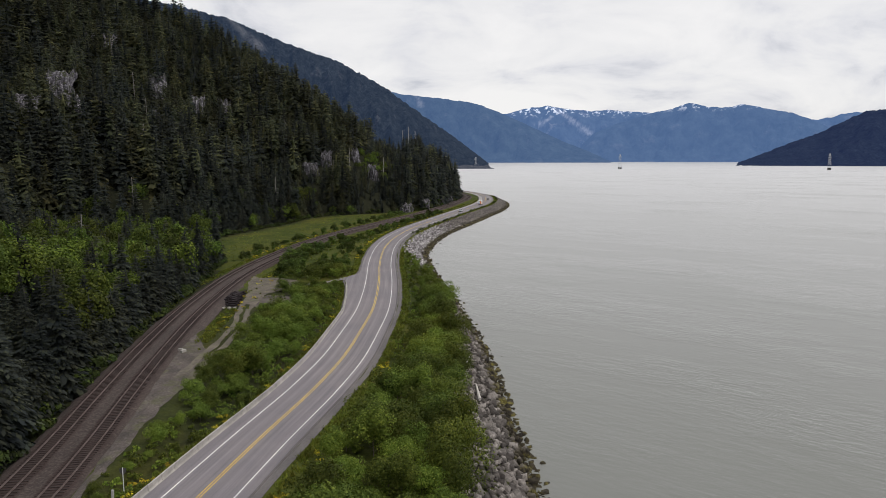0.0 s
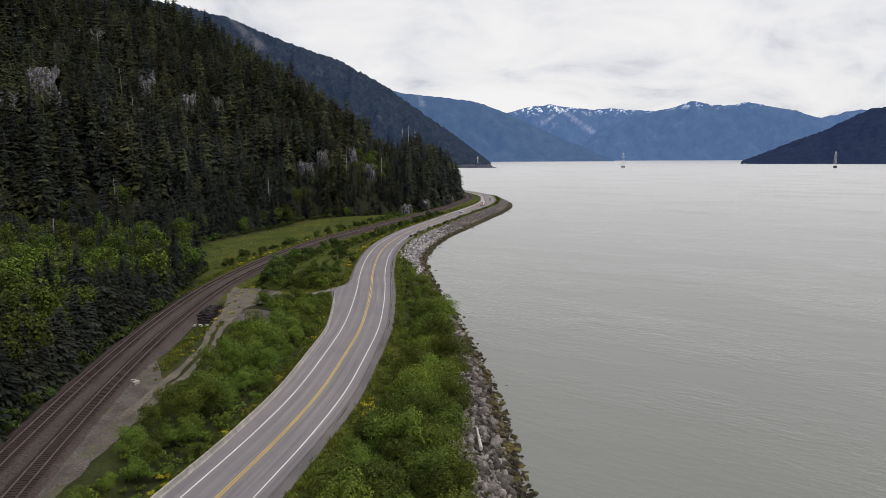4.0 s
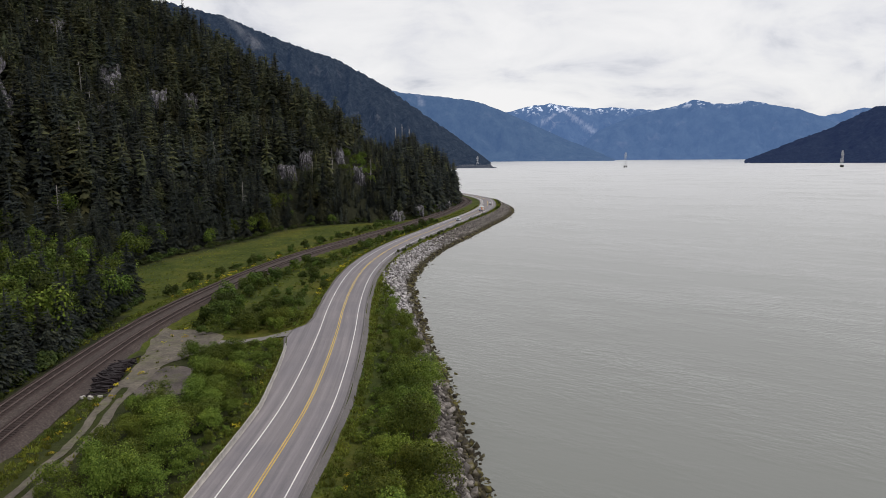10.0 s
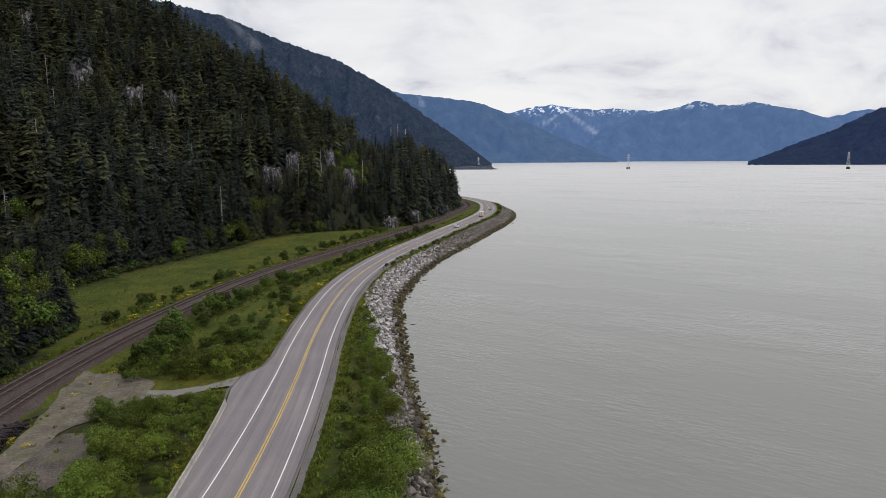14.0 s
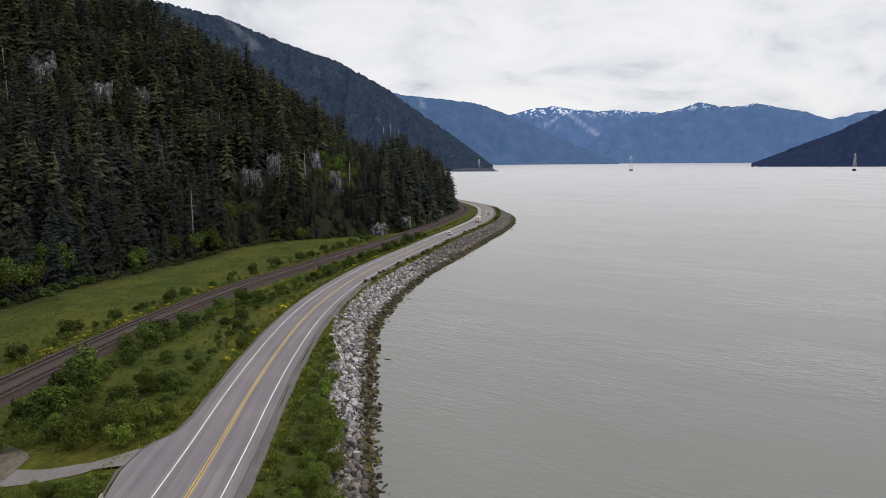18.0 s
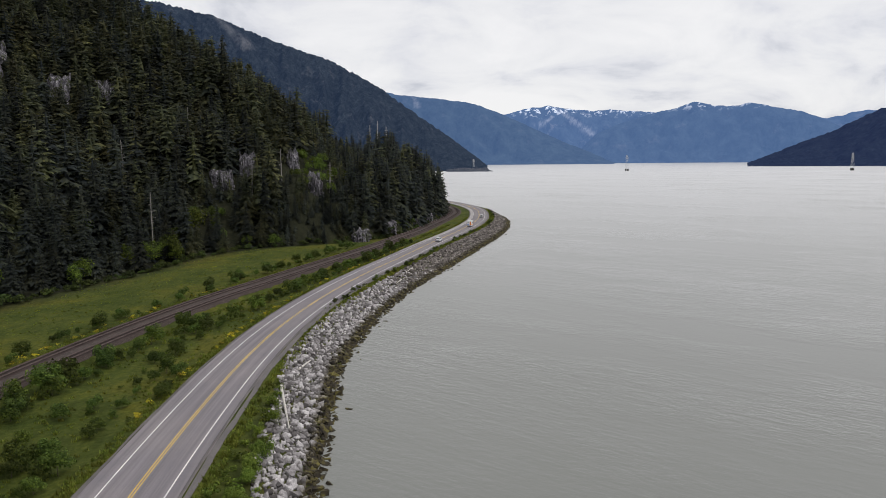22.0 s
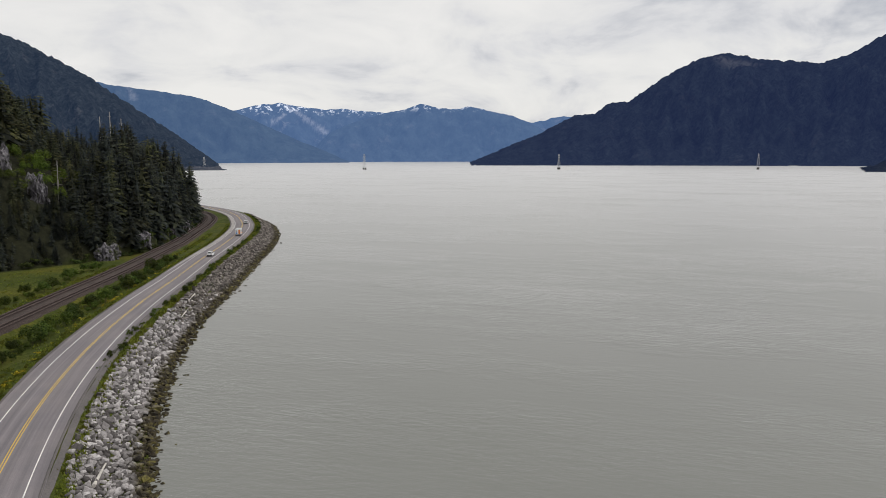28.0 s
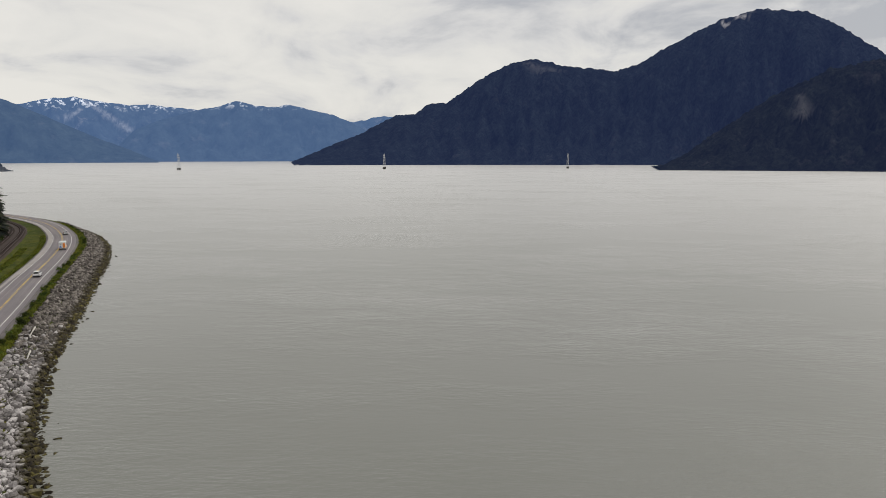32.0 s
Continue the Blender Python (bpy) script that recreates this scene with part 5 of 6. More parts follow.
# ---- rock faces between the trees ----
def build_faces():
    m, nt, b = material("streaked_cliff_rock", 0.9, 0, 0.2)
    c, f = noise_col(nt, 0.5, [(0.30, (0.016, 0.015, 0.018)), (0.46, (0.065, 0.061, 0.070)), (0.56, (0.17, 0.162, 0.178)), (0.68, (0.46, 0.445, 0.46))], 9, 0.75, stretch=(1.5, 1.5, 0.16))
    moss, _ = noise_col(nt, 0.3, [(0.52, (0, 0, 0)), (0.60, (1, 1, 1))], 7, 0.75, stretch=(1.4, 1.4, 0.7))
    set_col(nt, b, mixed(nt, moss, c, (0.035, 0.042, 0.014)))
    bump(nt, b, f, 0.9, 0.7)
    for k, (cx, cy, w, a) in enumerate(OUTCROPS):
        bm = bmesh.new()
        bmesh.ops.create_grid(bm, x_segments=26, y_segments=30, size=1)
        for v in bm.verts:
            x, z = v.co.x, v.co.y
            n1 = noise.ridged_multi_fractal(Vector((x * w * 0.55 + 7 * k, z * a * 0.10, k)), 0.8, 2.2, 5, 1.0, 2.0)
            n2 = noise.fractal(Vector((x * w * 0.8, z * a * 0.8, 3.0 * k)), 0.9, 2.0, 5)
            rim = max(abs(x), abs(z)) ** 4
            out = 1.3 * n1 + 0.6 * n2 - 3.2 * rim
            v.co = Vector((x * w * (0.62 + 0.25 * noise.noise(Vector((z * 2.5, k, 0)))), -out + 0.35 * z * a, z * a * (0.72 + 0.3 * noise.noise(Vector((x * 2.5, k, 5))))))
        bmesh.ops.solidify(bm, geom=bm.faces[:], thickness=1.2)
        me = bpy.data.meshes.new("rock_face")
        bm.to_mesh(me); bm.free()
        me.materials.append(m)
        ob = tagged(new("rock_face", me), "bare streaked grey rock face among the conifers", "rock", "rock faces in the hillside")
        ob.matrix_basis = Matrix.Translation((cx, cy, float(land(cx, cy)[0]) + 0.35 * a)) @ Matrix.Rotation(0.3 + 0.25 * math.sin(k * 2.3), 4, "Z")


build_faces()


# ---- riprap ----
def boulder(seed, mat):
    rnd = random.Random(seed)
    bm = bmesh.new()
    bmesh.ops.create_cube(bm, size=0.86)
    flat = rnd.uniform(0.5, 0.85)
    long = rnd.uniform(1.0, 1.6)
    for v in bm.verts:
        v.co = Vector((v.co.x * long + rnd.uniform(-0.12, 0.12), v.co.y + rnd.uniform(-0.12, 0.12), v.co.z * flat + rnd.uniform(-0.1, 0.1)))
    for _ in range(6):
        d = Vector((rnd.gauss(0, 1), rnd.gauss(0, 1), rnd.gauss(0.2, 0.7))).normalized()
        bmesh.ops.bisect_plane(bm, geom=bm.verts[:] + bm.edges[:] + bm.faces[:], plane_co=d * rnd.uniform(0.28, 0.44), plane_no=d, clear_outer=True)
        bmesh.ops.holes_fill(bm, edges=bm.edges[:])
    bmesh.ops.triangulate(bm, faces=bm.faces[:])
    me = bpy.data.meshes.new("rock")
    bm.to_mesh(me); bm.free()
    me.materials.append(mat)
    return me


def build_riprap():
    bank = tagged(new("riprap_bank", None), "bank of pale angular quarried boulders, weed-stained at the waterline", "rocks", kind="structure")
    rnd = np.random.RandomState(31)
    meshes = [boulder(200 + k, M_ROCK) for k in range(14)]
    shapes = []
    for me in meshes:
        v = np.empty(len(me.vertices) * 3); me.vertices.foreach_get("co", v)
        shapes.append((v.reshape(-1, 3), np.array([p.vertices[:] for p in me.polygons])))
    spots = []
    for y in np.arange(40, 640, 0.56):
        xb, xs = float(max(BANK(y), ROAD(y) + 6.9)), float(SHORE(y))
        w = xs - xb
        x = xb - 0.4 + rnd.rand() * 0.6 - float(np.interp(y, [80, 120], [3.4, 0]))
        while x < xs + 1.2:
            big = rnd.rand()
            size = (0.36 if y > 190 else 0.38) + 0.85 * big**2.6 + (0.25 if x > xs - 3 else 0)
            spots.append((x, y + rnd.rand() * 0.6, size, (x - xb) / w))
            x += size * (0.66 + 0.40 * rnd.rand())
    for y in np.arange(60, 560, 4.0):
        if rnd.rand() < 0.4:
            spots.append((float(SHORE(y)) + 1 + 2.2 * rnd.rand() ** 2, y + rnd.rand() * 3, 0.7 + 0.6 * rnd.rand(), 1.2))
    P = np.array(spots)
    Z = land(P[:, 0], P[:, 1])
    order = np.argsort(-1.0 * ((P[:, 1] > 215) & (P[:, 1] < 300)) * P[:, 2])
    chosen = set(order[:300].tolist())
    V, F, k = ([], []), ([], []), [0, 0]
    for i, (x, y, s, t) in enumerate(spots):
        m = Matrix.Translation((x, y, max(Z[i], -0.35) + 0.10 * s)) @ Euler((rnd.randn() * 0.6, rnd.randn() * 0.6, rnd.rand() * 6.28)).to_matrix().to_4x4() @ Matrix.Diagonal((s, s, s, 1))
        w = rnd.randint(len(meshes))
        if i in chosen:
            part("rock", meshes[w], bank, "", m)
        else:
            v, f = shapes[w]
            a = np.array(m)
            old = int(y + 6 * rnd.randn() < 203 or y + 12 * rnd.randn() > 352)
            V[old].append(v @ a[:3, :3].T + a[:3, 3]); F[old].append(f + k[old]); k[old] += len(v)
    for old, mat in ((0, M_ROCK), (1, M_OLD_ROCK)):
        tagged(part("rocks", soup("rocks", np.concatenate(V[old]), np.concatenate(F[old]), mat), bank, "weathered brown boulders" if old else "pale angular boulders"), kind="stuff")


build_riprap()


# ---- gravel yard, dirt track and lay-by drive ----
def sheet(name, label, rows, mat, lift, across=6, step=2.0, ragged=0.35, seed=0):
    """A patch of loose ground draped on the land, between two edges: rows of (y, left x, right x)."""
    a, b = spline([(r[0], r[1]) for r in rows]), spline([(r[0], r[2]) for r in rows])
    me = strip(name, a, b, lambda x, y: land(x.ravel(), y.ravel()).reshape(x.shape) + lift, rows[0][0], rows[-1][0], step, mat, None, across, ragged, seed)
    return tagged(new(name, me), label, "ground", kind="structure")


sheet("gravel_yard", "grey gravel strip beside the railway", [(20, -36.6, -34), (40, -36.3, -34.6), (66, -37.2, -35.6), (82, -40, -37.6), (97, -42.8, -38.4), (108, -44.8, -39.0), (116, -46.2, -40.2), (124, -47.4, -43.8), (132, -48.9, -47.8)], M_GRAVEL, 0.07, 8, 0.8, 0.22, 1)
RUTS = [(104, -41.6, -38.6), (117, -42.0, -39.0), (126, -42.2, -39.2), (134, -43.0, -40.0), (142, -44.0, -41.0), (152, -46.2, -43.2), (164, -48.4, -44.8)]
sheet("dirt_track", "pale wheel rut of a dirt track through grass", [(y, a, a + 1.15) for y, a, b in RUTS], M_DIRT, 0.10, 3, 0.8, 0.16, 2)
sheet("dirt_track", "pale wheel rut of a dirt track through grass", [(y, b - 1.15, b) for y, a, b in RUTS], M_DIRT, 0.10, 3, 0.8, 0.16, 5)
sheet("dirt_yard", "pale trodden dirt beside the timber stack", [(163, -48.6, -44.8), (168, -49.2, -45.0), (176, -50.5, -44.6), (184, -52.3, -41.5), (190, -53.6, -40.4), (196, -54.4, -42.5), (200, -54.6, -50)], M_DIRT, 0.105, 8, 0.8, 0.28, 6)
sheet("gravel_pad", "bare patch of grey crushed stone", [(157, -41, -39), (160, -43.6, -36.4), (165, -44.9, -35.2), (171, -45.5, -37.6), (174, -44, -42)], M_GRAVEL, 0.09, 6, 0.7, 0.4, 3)


def build_drive():
    xs = np.arange(-46, -25.2, 1.0)
    mid = np.interp(xs, [-46, -40, -33, -28, -25], [188.5, 188.9, 190.3, 191.8, 192.0])
    half = np.interp(xs, [-46, -38, -30, -27, -24.5], [3.4, 2.0, 1.7, 2.5, 3.4])
    t = np.linspace(-1, 1, 6)
    X = np.repeat(xs[:, None], 6, 1)
    Y = mid[:, None] + half[:, None] * t
    Z = land(X.ravel(), Y.ravel()).reshape(X.shape) + 0.05
    w = np.clip((X + 32) / 6, 0, 1)
    Z = Z * (1 - w) + w * (ROAD_Z - 0.012)
    i = np.arange(X.size).reshape(X.shape)
    f = np.stack([i[:-1, :-1], i[1:, :-1], i[1:, 1:], i[:-1, 1:]], -1).reshape(-1, 4)
    tagged(new("drive", soup("drive", np.stack([X, Y, Z], -1).reshape(-1, 3), f, M_DRIVE)), "narrow grey gravel drive off the highway", "drive", kind="structure")


build_drive()


# ---- stacked railway timbers ----
def build_timber():
    stack = tagged(new("timber_stack", None), "untidy stack of dark creosoted railway timbers", "timber stack")
    beam_me = boxed((0.30, 2.7, 0.22), speckled("tarred_timber", 5.0, [(0.3, (0.010, 0.007, 0.008)), (0.7, (0.034, 0.025, 0.028))], 0.3, 0.7, 0.8, 0.5, 0.02), "timber", 0.015)
    rnd = random.Random(8)
    zb = float(land(-50.2, 168)[0])
    for layer in range(5):
        for k in range(52 - 4 * layer):
            y = 159.5 + layer * 1.3 + k * (20.0 - 2.6 * layer) / (52 - 4 * layer)
            for side in ((-1.35, 1.35) if layer < 5 else (0.0,)):
                if rnd.random() < 0.10 + 0.03 * layer:
                    continue
                m = pose(-50.6 + side + rnd.gauss(0, 0.35) - 0.2 * (y - 160), y, zb + layer * 0.23, rnd.gauss(0, 3.5), rnd.gauss(0, 5), 90 + rnd.gauss(0, 34))
                part("timber", beam_me, stack, "", m)


build_timber()


# ---- driftwood ----
def build_logs():
    wood = speckled("bleached_driftwood", 3.0, [(0.3, (0.34, 0.32, 0.30)), (0.7, (0.62, 0.60, 0.56))], 0.4, 0.8, 0.9, 0.4, 0.03)
    for a, b, r in (((-12.2, 245.5), (-7.9, 231.2), 0.24), ((-11.9, 257), (-11.2, 264.2), 0.22), ((2.9, 366), (1.0, 358), 0.2), ((0.2, 349), (-1.0, 343), 0.2), ((3.6, 112), (4.6, 118), 0.25), ((5.2, 96), (5.0, 102.5), 0.25)):
        L = math.dist(a, b)
        me = tube(r, r * 0.45, 0, L, wood, "driftwood_log", 9)
        for v in me.vertices:
            v.co.x += 0.05 * math.sin(v.co.z * 0.9)
        za, zb = (float(land(*p)[0]) + 0.62 for p in (a, b))
        ob = tagged(new("driftwood_log", me), "long bleached driftwood log lying across the rocks", "log", "driftwood on the rocks")
        ob.matrix_basis = Matrix.Translation((*a, za)) @ (Vector((*b, zb)) - Vector((*a, za))).to_track_quat("Z", "Y").to_matrix().to_4x4()


build_logs()


# ---- pylons in the inlet, poles on the headland, road sign ----
M_STEEL = speckled("galvanised_steel", 0.5, [(0.3, (0.46, 0.47, 0.48)), (0.7, (0.66, 0.67, 0.68))], 0.05, 0.8, 0.6, 0.1, 0.01)
M_POLE = speckled("pale_weathered_pole", 1.0, [(0.3, (0.30, 0.295, 0.29)), (0.7, (0.44, 0.435, 0.43))], 0.1, 0.8, 0.8, 0.1, 0.01)
M_DARK = speckled("dark_wet_concrete", 0.6, [(0.3, (0.04, 0.04, 0.04)), (0.7, (0.10, 0.10, 0.095))], 0.1, 0.8, 0.8, 0.2, 0.05)


def pylon(h, base, top, bars):
    t = tagged(new("pylon", None), "lattice power pylon on two concrete piers in the water", "pylon", "pylons across the inlet")
    for sx in (-1, 1):
        part("pier", boxed((base * 0.32, base * 0.8, 8.5), M_DARK, "pier", 0.4, (0.85, 0.85)), t, "dark concrete pier", Matrix.Translation((sx * base * 0.62, 0, -3)))
    part("pier_beam", boxed((base * 1.6, base * 0.7, 0.9), M_DARK, "pier_beam", 0.2), t, "", Matrix.Translation((0, 0, 5.4)))
    for n in range(bars):
        v, f = [], []
        za, zb = 7 + (h - 7) * n / bars, 7 + (h - 7) * (n + 1) / bars
        wa, wb = (base * 0.5 + (top - base * 0.5) * (q - 7) / (h - 7) for q in (za, zb))
        c = [(-1, -1), (1, -1), (1, 1), (-1, 1)]
        for i in range(4):
            p, q = c[i], c[(i + 1) % 4]
            beam((p[0] * wa, p[1] * wa, za), (p[0] * wb, p[1] * wb, zb), 0.16, (v, f))
            beam((p[0] * wa, p[1] * wa, za), (q[0] * wb, q[1] * wb, zb), 0.08, (v, f))
            beam((q[0] * wa, q[1] * wa, za), (p[0] * wb, p[1] * wb, zb), 0.08, (v, f))
        part("lattice", mesh_of("lattice", v, f, M_STEEL), t)
    for z, w in ((h * 0.78, 8), (h * 0.9, 6.5), (h, 4)):
        v, f = [], []
        beam((-w, 0, z), (w, 0, z), 0.25, (v, f))
        beam((-w, 0, z), (0, 0, z + 2.2), 0.25, (v, f))
        beam((w, 0, z), (0, 0, z + 2.2), 0.25, (v, f))
        part("crossarm", mesh_of("crossarm", v, f, M_STEEL), t)
    return t


mast = pylon(47, 7.5, 1.2, 6)
mast.matrix_basis = pose(591, 2347, 0, 0, 0, 30)
copy_thing(mast, pose(1161, 2111, 0, 0, 0, 30))
copy_thing(mast, pose(1690, 1821, 0, 0, 0, 30))
copy_thing(mast, pose(126, 2700, 2, 0, 0, 30) @ Matrix.Scale(0.8, 4))

for px, ph in ((-34, 61), (-29, 63.5), (-23.5, 60)):
    zg = float(land(px, 600)[0]) - 1
    pl = tagged(new("power_pole", None), "tall pale power pole above the headland trees", "power pole", "power poles on the headland")
    pl.matrix_basis = pose(px, 600, zg)
    part("shaft", tube(0.30, 0.2, 0, ph - zg, M_POLE, "shaft", 10), pl)
    part("crossarm", boxed((1.8, 0.22, 0.22), M_POLE, "crossarm", 0.03), pl, "", Matrix.Translation((0, 0, ph - zg - 2.5)))

sg = tagged(new("road_sign", None), "grey back of a small road sign on a steel post", "road sign")
zs = float(land(-31.9, 66)[0])
sg.matrix_basis = pose(-31.9, 66, zs, 0, 0, 12)
part("post", tube(0.045, 0.045, 0, 7.0 - zs, M_STEEL, "post", 8), sg)
v_ = [(x, yy, z) for yy in (-0.02, 0.02) for x, _, z in ((-0.30, 0, 0.30), (0.30, 0, 0.30), (0.30, 0, -0.1), (0.05, 0, -0.4), (-0.05, 0, -0.4), (-0.30, 0, -0.1))]
part("plate", mesh_of("plate", v_, [(0, 1, 2, 3, 4, 5), (11, 10, 9, 8, 7, 6)] + [(i, 6 + i, 6 + (i + 1) % 6, (i + 1) % 6) for i in range(6)], M_DARK), sg, "dull grey sign plate", Matrix.Translation((0, 0.06, 6.6 - zs)))
for bx_, by_, bs_ in ((-49.3, 157.6, 0.9), (-50.6, 157.9, 0.75), (-48.2, 158.3, 0.7), (-45.4, 118.6, 1.0), (-46.3, 119.8, 0.8)):
    blk = tagged(new("concrete_block", boxed((1.0, 0.6, 0.5), M_CONCRETE, "concrete_block", 0.04)), "pale broken concrete block on the gravel", "concrete block", "concrete blocks by the track")
    blk.matrix_basis = pose(bx_, by_, float(land(bx_, by_)[0]) + 0.05, 3, -4, 70 * bx_) @ Matrix.Scale(bs_, 4)
wp = tagged(new("wooden_post", boxed((0.22, 0.22, 1.9), M_POLE, "wooden_post", 0.02)), "short pale square wooden post by the barrier", "post", "posts by the barrier")
wp.matrix_basis = pose(-32.2, 64.2, zs, 0, 2, 10)


# ---- spit of rock below the far mountainside ----
def build_spit():
    v, f = [], []
    n = 40
    rnd = random.Random(3)
    for i in range(n + 1):
        a = 0.6 + 3.75 * i / n
        h = 11 * math.sin(math.pi * min(1, 0.12 + i / n * 0.88)) ** 0.6 + rnd.uniform(-1.5, 1.5) + (5 if 31 < i < 36 else 0)
        for r, z in ((2330, -2), (2375, max(h * 0.5, 0.6)), (2450, max(h, 0.8)), (2560, -2)):
            v.append((r * math.sin(radians(a)), 107 + r * math.cos(radians(a)), z))
    for i in range(n):
        f += [(4 * i + k, 4 * i + 4 + k, 4 * i + 5 + k, 4 * i + 1 + k) for k in range(3)]
    # the spit emits a little haze blue as well
    tagged(new("backdrop_spit", mesh_of("backdrop_spit", v, f, distance_material("rocky_spit", (0.07, 0.068, 0.065), HAZE_BLUE, 0.10, 0, 0.6, 0.7))), "low rocky spit at the mountain's foot", "shore", kind="structure")


build_spit()


# ---- vehicles ----
def paint(name, col, rough=0.25, metal=0.0):
    m, nt, b = material(name, rough, metal, 0.5)
    c, _ = noise_col(nt, 1.5, [(0.3, tuple(0.9 * q for q in col)), (0.7, col)], 4)
    set_col(nt, b, c)
    return m


M_CAR = paint("white_car_paint", (0.78, 0.79, 0.80))
M_GLASS = paint("dark_tinted_glass", (0.012, 0.014, 0.016), 0.06)
M_TYRE = paint("tyre_rubber", (0.022, 0.022, 0.023), 0.85)
M_RIM = paint("alloy_rim", (0.45, 0.46, 0.47), 0.35, 0.9)
M_TAIL = paint("red_lamp_lens", (0.35, 0.02, 0.02), 0.2)
M_LAMP = paint("clear_lamp_lens", (0.75, 0.76, 0.78), 0.15)
M_TRIM = paint("black_plastic_trim", (0.03, 0.03, 0.032), 0.6)
M_ORANGE = paint("orange_decal", (0.80, 0.25, 0.03), 0.4)
M_BLUE_D = paint("blue_decal", (0.05, 0.22, 0.62), 0.4)


def hull(name, rows, mat, bevel=0.06):
    """A body from cross-sections along y: rows of (y, half width, bottom, top)."""
    v, f = [], []
    for y, w, lo, hi in rows:
        v += [(-w, y, lo), (w, y, lo), (w * 0.97, y, hi), (-w * 0.97, y, hi)]
    for i in range(len(rows) - 1):
        f += [(4 * i + k, 4 * i + (k + 1) % 4, 4 * i + 4 + (k + 1) % 4, 4 * i + 4 + k) for k in range(4)]
    f += [(3, 2, 1, 0), tuple(4 * (len(rows) - 1) + k for k in range(4))]
    me = mesh_of(name, v, f, mat)
    bm = bmesh.new(); bm.from_mesh(me)
    bmesh.ops.recalc_face_normals(bm, faces=bm.faces[:])
    bmesh.ops.bevel(bm, geom=bm.edges[:], offset=bevel, segments=2, affect="EDGES")
    bm.to_mesh(me); bm.free()
    return me


def slab(name, corners, mat, thick=0.03):
    """A thin pane or panel through four corners."""
    c = [Vector(p) for p in corners]
    n = (c[1] - c[0]).cross(c[3] - c[0]).normalized() * thick
    return mesh_of(name, c + [p + n for p in c], [(3, 2, 1, 0), (4, 5, 6, 7)] + [(i, (i + 1) % 4, 4 + (i + 1) % 4, 4 + i) for i in range(4)], mat)


def wheels(car, ys, x, r):
    for y in ys:
        for sx in (-1, 1):
            m = Matrix.Translation((sx * x, y, r)) @ Matrix.Rotation(math.pi / 2, 4, "Y")
            w = part("wheel", tube(r * 0.62, r * 0.62, -0.10, 0.10, M_RIM, "wheel", 16), car, "alloy wheel", m)
            part("tyre", tube(r, r, -0.115, 0.095, M_TYRE, "tyre", 20), w, "black rubber tyre")
            part("rim", tube(r * 0.6, r * 0.5, -0.13 if sx < 0 else 0.09, -0.09 if sx < 0 else 0.13, M_RIM, "rim", 16), w)


def estate_car(label):
    """A tall estate car, nose to +y."""
    c = tagged(new("car", None), label, "car", "vehicles on the highway")
    part("body", hull("body", [(-2.38, 0.86, 0.42, 0.95), (-2.25, 0.93, 0.34, 1.08), (-1.2, 0.96, 0.30, 1.10), (0.9, 0.96, 0.30, 1.06), (1.9, 0.93, 0.34, 0.98), (2.35, 0.82, 0.42, 0.80)], M_CAR), c, "white painted body")
    part("cabin", hull("cabin", [(-2.22, 0.80, 1.04, 1.10), (-1.95, 0.80, 1.04, 1.68), (-0.4, 0.80, 1.04, 1.76), (0.35, 0.78, 1.04, 1.70), (1.15, 0.74, 1.02, 1.06)], M_CAR, 0.05), c, "white roof and pillars")
    part("rear_window", slab("rear_window", [(-0.66, -2.225, 1.16), (0.66, -2.225, 1.16), (0.60, -2.04, 1.58), (-0.60, -2.04, 1.58)], M_GLASS, 0.05), c, "dark tinted rear window")
    part("windscreen", slab("windscreen", [(0.68, 1.06, 1.12), (-0.68, 1.06, 1.12), (-0.62, 0.42, 1.64), (0.62, 0.42, 1.64)], M_GLASS, 0.05), c, "sloping windscreen")
    for sx in (-1, 1):
        for ya, yb in ((-1.9, -0.95), (-0.88, -0.02), (0.05, 0.75)):
            top = 1.62 if yb < 0.5 else 1.36
            q = [(sx * 0.80, ya, 1.14), (sx * 0.80, yb, 1.14), (sx * 0.79, yb - (0.25 if yb > 0.5 else 0), top), (sx * 0.79, ya, 1.62)]
            part("side_window", slab("side_window", q if sx > 0 else q[::-1], M_GLASS, 0.03), c, "dark tinted side window")
        part("tail_lamp", boxed((0.20, 0.08, 0.32), M_TAIL, "tail_lamp", 0.02), c, "red tail lamp", Matrix.Translation((sx * 0.78, -2.33, 0.80)))
        part("headlamp", boxed((0.34, 0.10, 0.16), M_LAMP, "headlamp", 0.03), c, "clear headlamp", Matrix.Translation((sx * 0.64, 2.30, 0.66)))
        part("mirror", boxed((0.20, 0.12, 0.16), M_CAR, "mirror", 0.04), c, "", Matrix.Translation((sx * 1.02, 0.72, 1.06)))
        part("roof_rail", boxed((0.05, 1.9, 0.06), M_TRIM, "roof_rail", 0.015), c, "black roof rail", Matrix.Translation((sx * 0.66, -0.85, 1.73)))
    part("rear_bumper", boxed((1.70, 0.14, 0.24), M_TRIM, "rear_bumper", 0.04), c, "black rear bumper", Matrix.Translation((0, -2.38, 0.36)))
    part("front_bumper", boxed((1.62, 0.14, 0.22), M_TRIM, "front_bumper", 0.04), c, "black front bumper", Matrix.Translation((0, 2.34, 0.36)))
    wheels(c, (-1.42, 1.42), 0.86, 0.36)
    return c


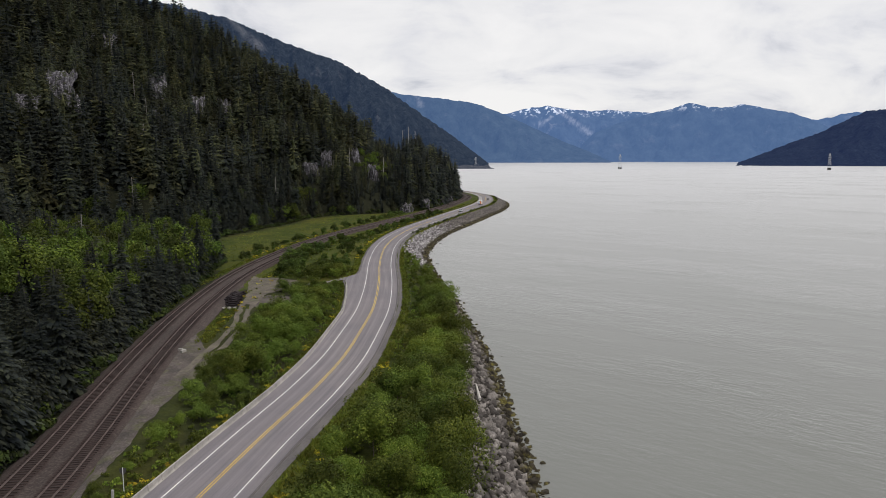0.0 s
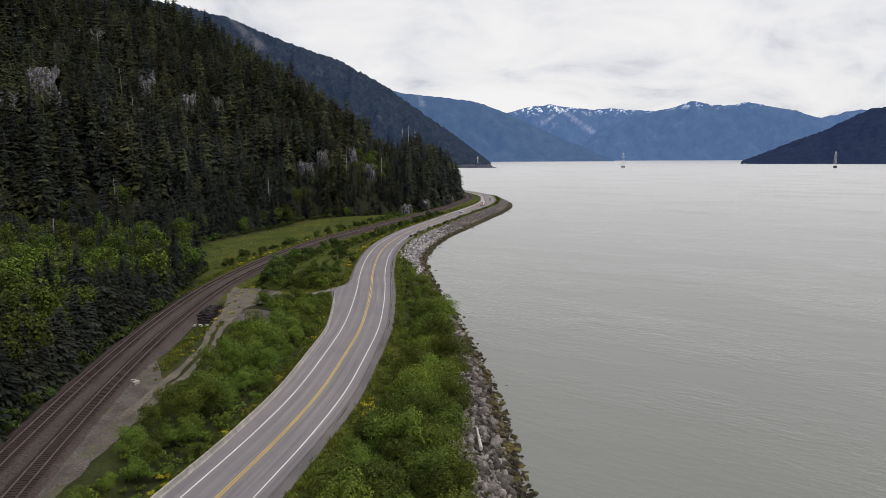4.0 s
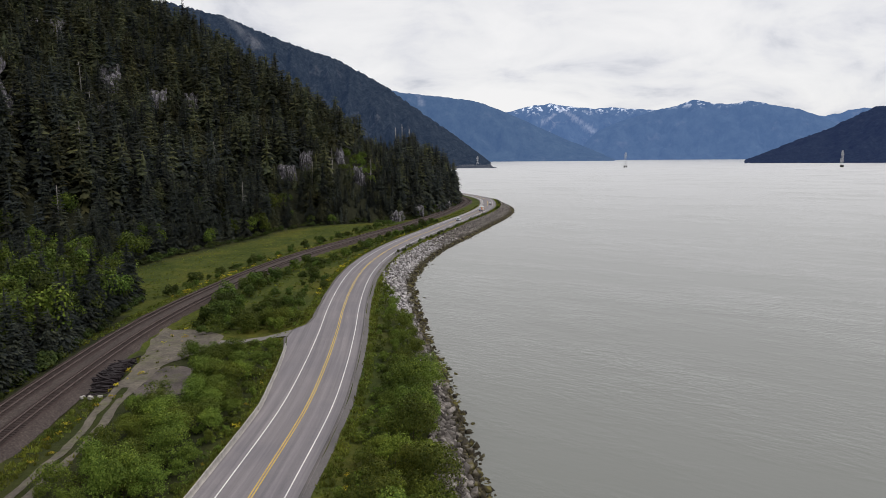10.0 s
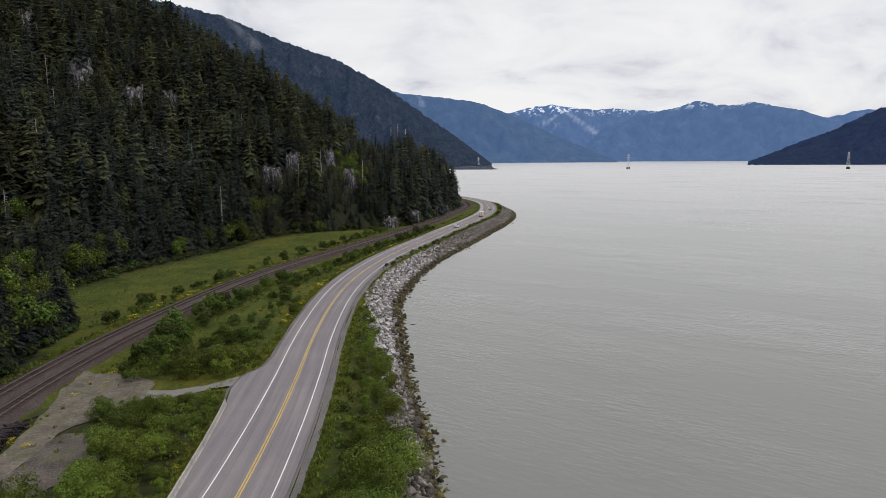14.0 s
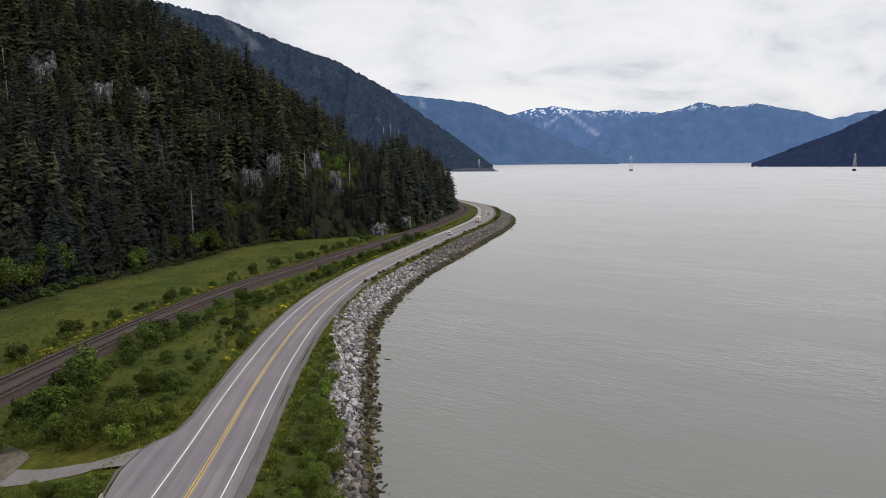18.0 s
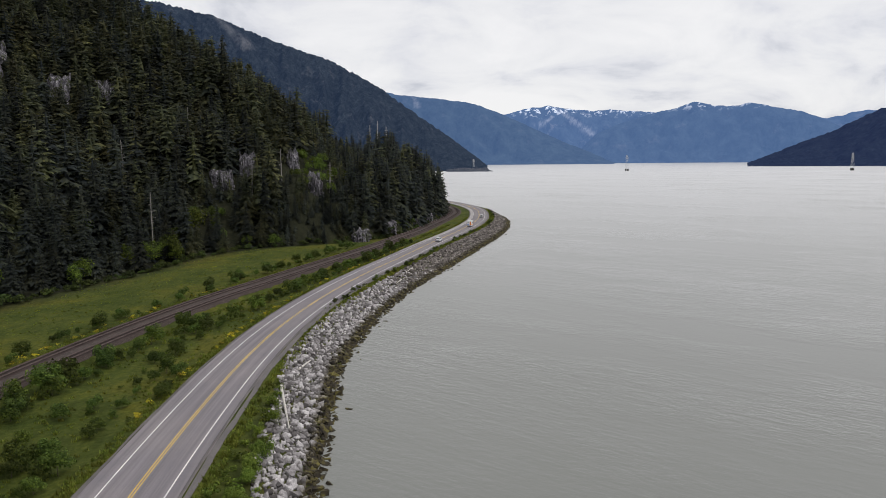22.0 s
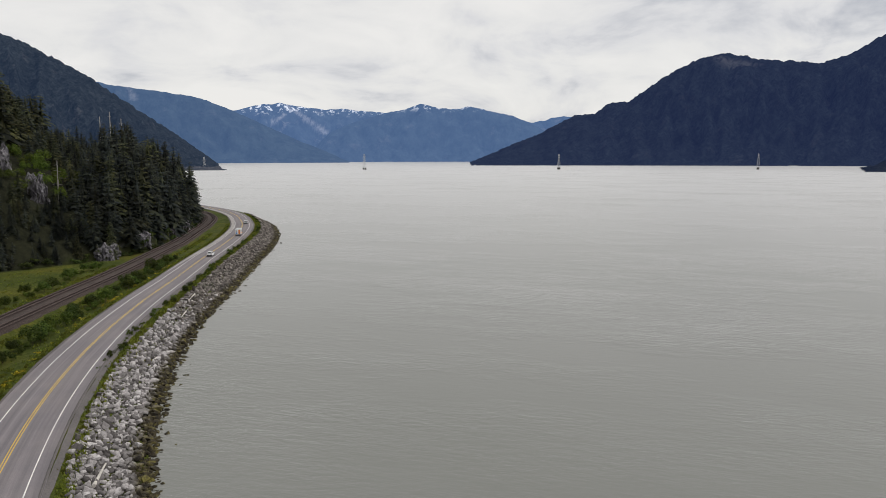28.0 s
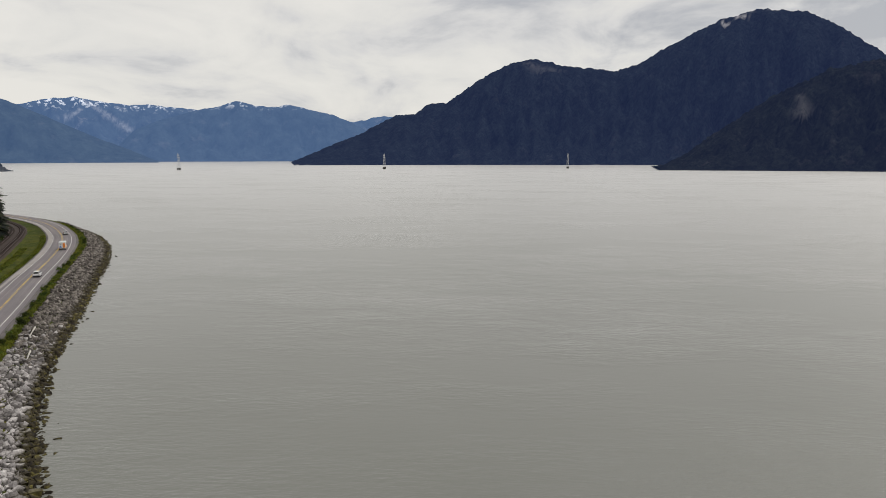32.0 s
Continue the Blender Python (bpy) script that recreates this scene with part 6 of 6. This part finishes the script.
def camper():
    c = tagged(new("motorhome", None), "boxy white motorhome with orange and blue graphics", "motorhome", "vehicles on the highway")
    part("body", hull("body", [(-3.4, 1.16, 0.62, 3.05), (-3.3, 1.2, 0.55, 3.15), (1.6, 1.2, 0.55, 3.15), (2.4, 1.12, 1.95, 3.05), (2.6, 1.0, 2.05, 2.85)], M_CAR, 0.07), c, "white box body with overcab")
    part("cab", hull("cab", [(1.5, 0.98, 0.5, 1.98), (2.3, 0.96, 0.5, 1.96), (3.0, 0.94, 0.48, 1.25), (3.7, 0.88, 0.46, 1.05)], M_CAR, 0.06), c, "white driver's cab")
    part("windscreen", slab("windscreen", [(0.80, 2.95, 1.30), (-0.80, 2.95, 1.30), (-0.74, 2.40, 1.92), (0.74, 2.40, 1.92)], M_GLASS, 0.06), c, "windscreen")
    part("rear_panel", slab("rear_panel", [(0.25, -3.42, 0.95), (0.95, -3.42, 0.95), (0.95, -3.42, 2.75), (0.25, -3.42, 2.75)], M_ORANGE, 0.02), c, "orange printed panel")
    part("rear_decal", slab("rear_decal", [(-0.95, -3.42, 1.0), (-0.2, -3.42, 1.0), (-0.35, -3.42, 1.7), (-0.85, -3.42, 1.55)], M_BLUE_D, 0.02), c, "blue printed shape")
    for k in range(3):
        part("lettering_bar", boxed((0.75 - 0.12 * k, 0.02, 0.09), M_TRIM, "lettering_bar", 0.004), c, "dark bar of lettering", Matrix.Translation((-0.5, -3.43, 2.5 - 0.22 * k)))
    for sx in (-1, 1):
        part("side_stripe", boxed((0.02, 4.6, 0.5), M_ORANGE, "side_stripe", 0.004), c, "orange side stripe", Matrix.Translation((sx * 1.205, -0.9, 1.0)))
        part("side_window", boxed((0.03, 1.1, 0.55), M_GLASS, "side_window", 0.01), c, "dark side window", Matrix.Translation((sx * 1.205, -1.2, 1.95)))
        part("cab_window", boxed((0.03, 0.8, 0.5), M_GLASS, "cab_window", 0.01), c, "cab side window", Matrix.Translation((sx * 0.965, 2.1, 1.36)))
        part("tail_lamp", boxed((0.16, 0.06, 0.34), M_TAIL, "tail_lamp", 0.02), c, "red tail lamp", Matrix.Translation((sx * 1.0, -3.44, 0.62)))
        part("mirror", boxed((0.22, 0.14, 0.36), M_TRIM, "mirror", 0.04), c, "black door mirror", Matrix.Translation((sx * 1.22, 2.6, 1.4)))
    part("bumper", boxed((2.2, 0.16, 0.26), M_TRIM, "bumper", 0.04), c, "black rear bumper", Matrix.Translation((0, -3.48, 0.42)))
    part("roof_vent", boxed((0.7, 0.9, 0.22), M_CAR, "roof_vent", 0.05), c, "white roof vent", Matrix.Translation((0, -1.2, 3.14)))
    wheels(c, (-2.1, 2.75), 0.95, 0.40)
    return c


def on_road(ob, y, side=1.75):
    s = float(ROAD(y + 1) - ROAD(y - 1)) / 2
    ob.matrix_basis = Matrix.Translation((float(ROAD(y)) + side * float(lean(y)), y, ROAD_Z + 0.012)) @ Matrix.Rotation(math.atan2(-s, 1), 4, "Z")


on_road(estate_car("white tall estate car driving on the highway"), 434)
on_road(camper(), 499)
on_road(estate_car("white estate car ahead of a motorhome"), 556)
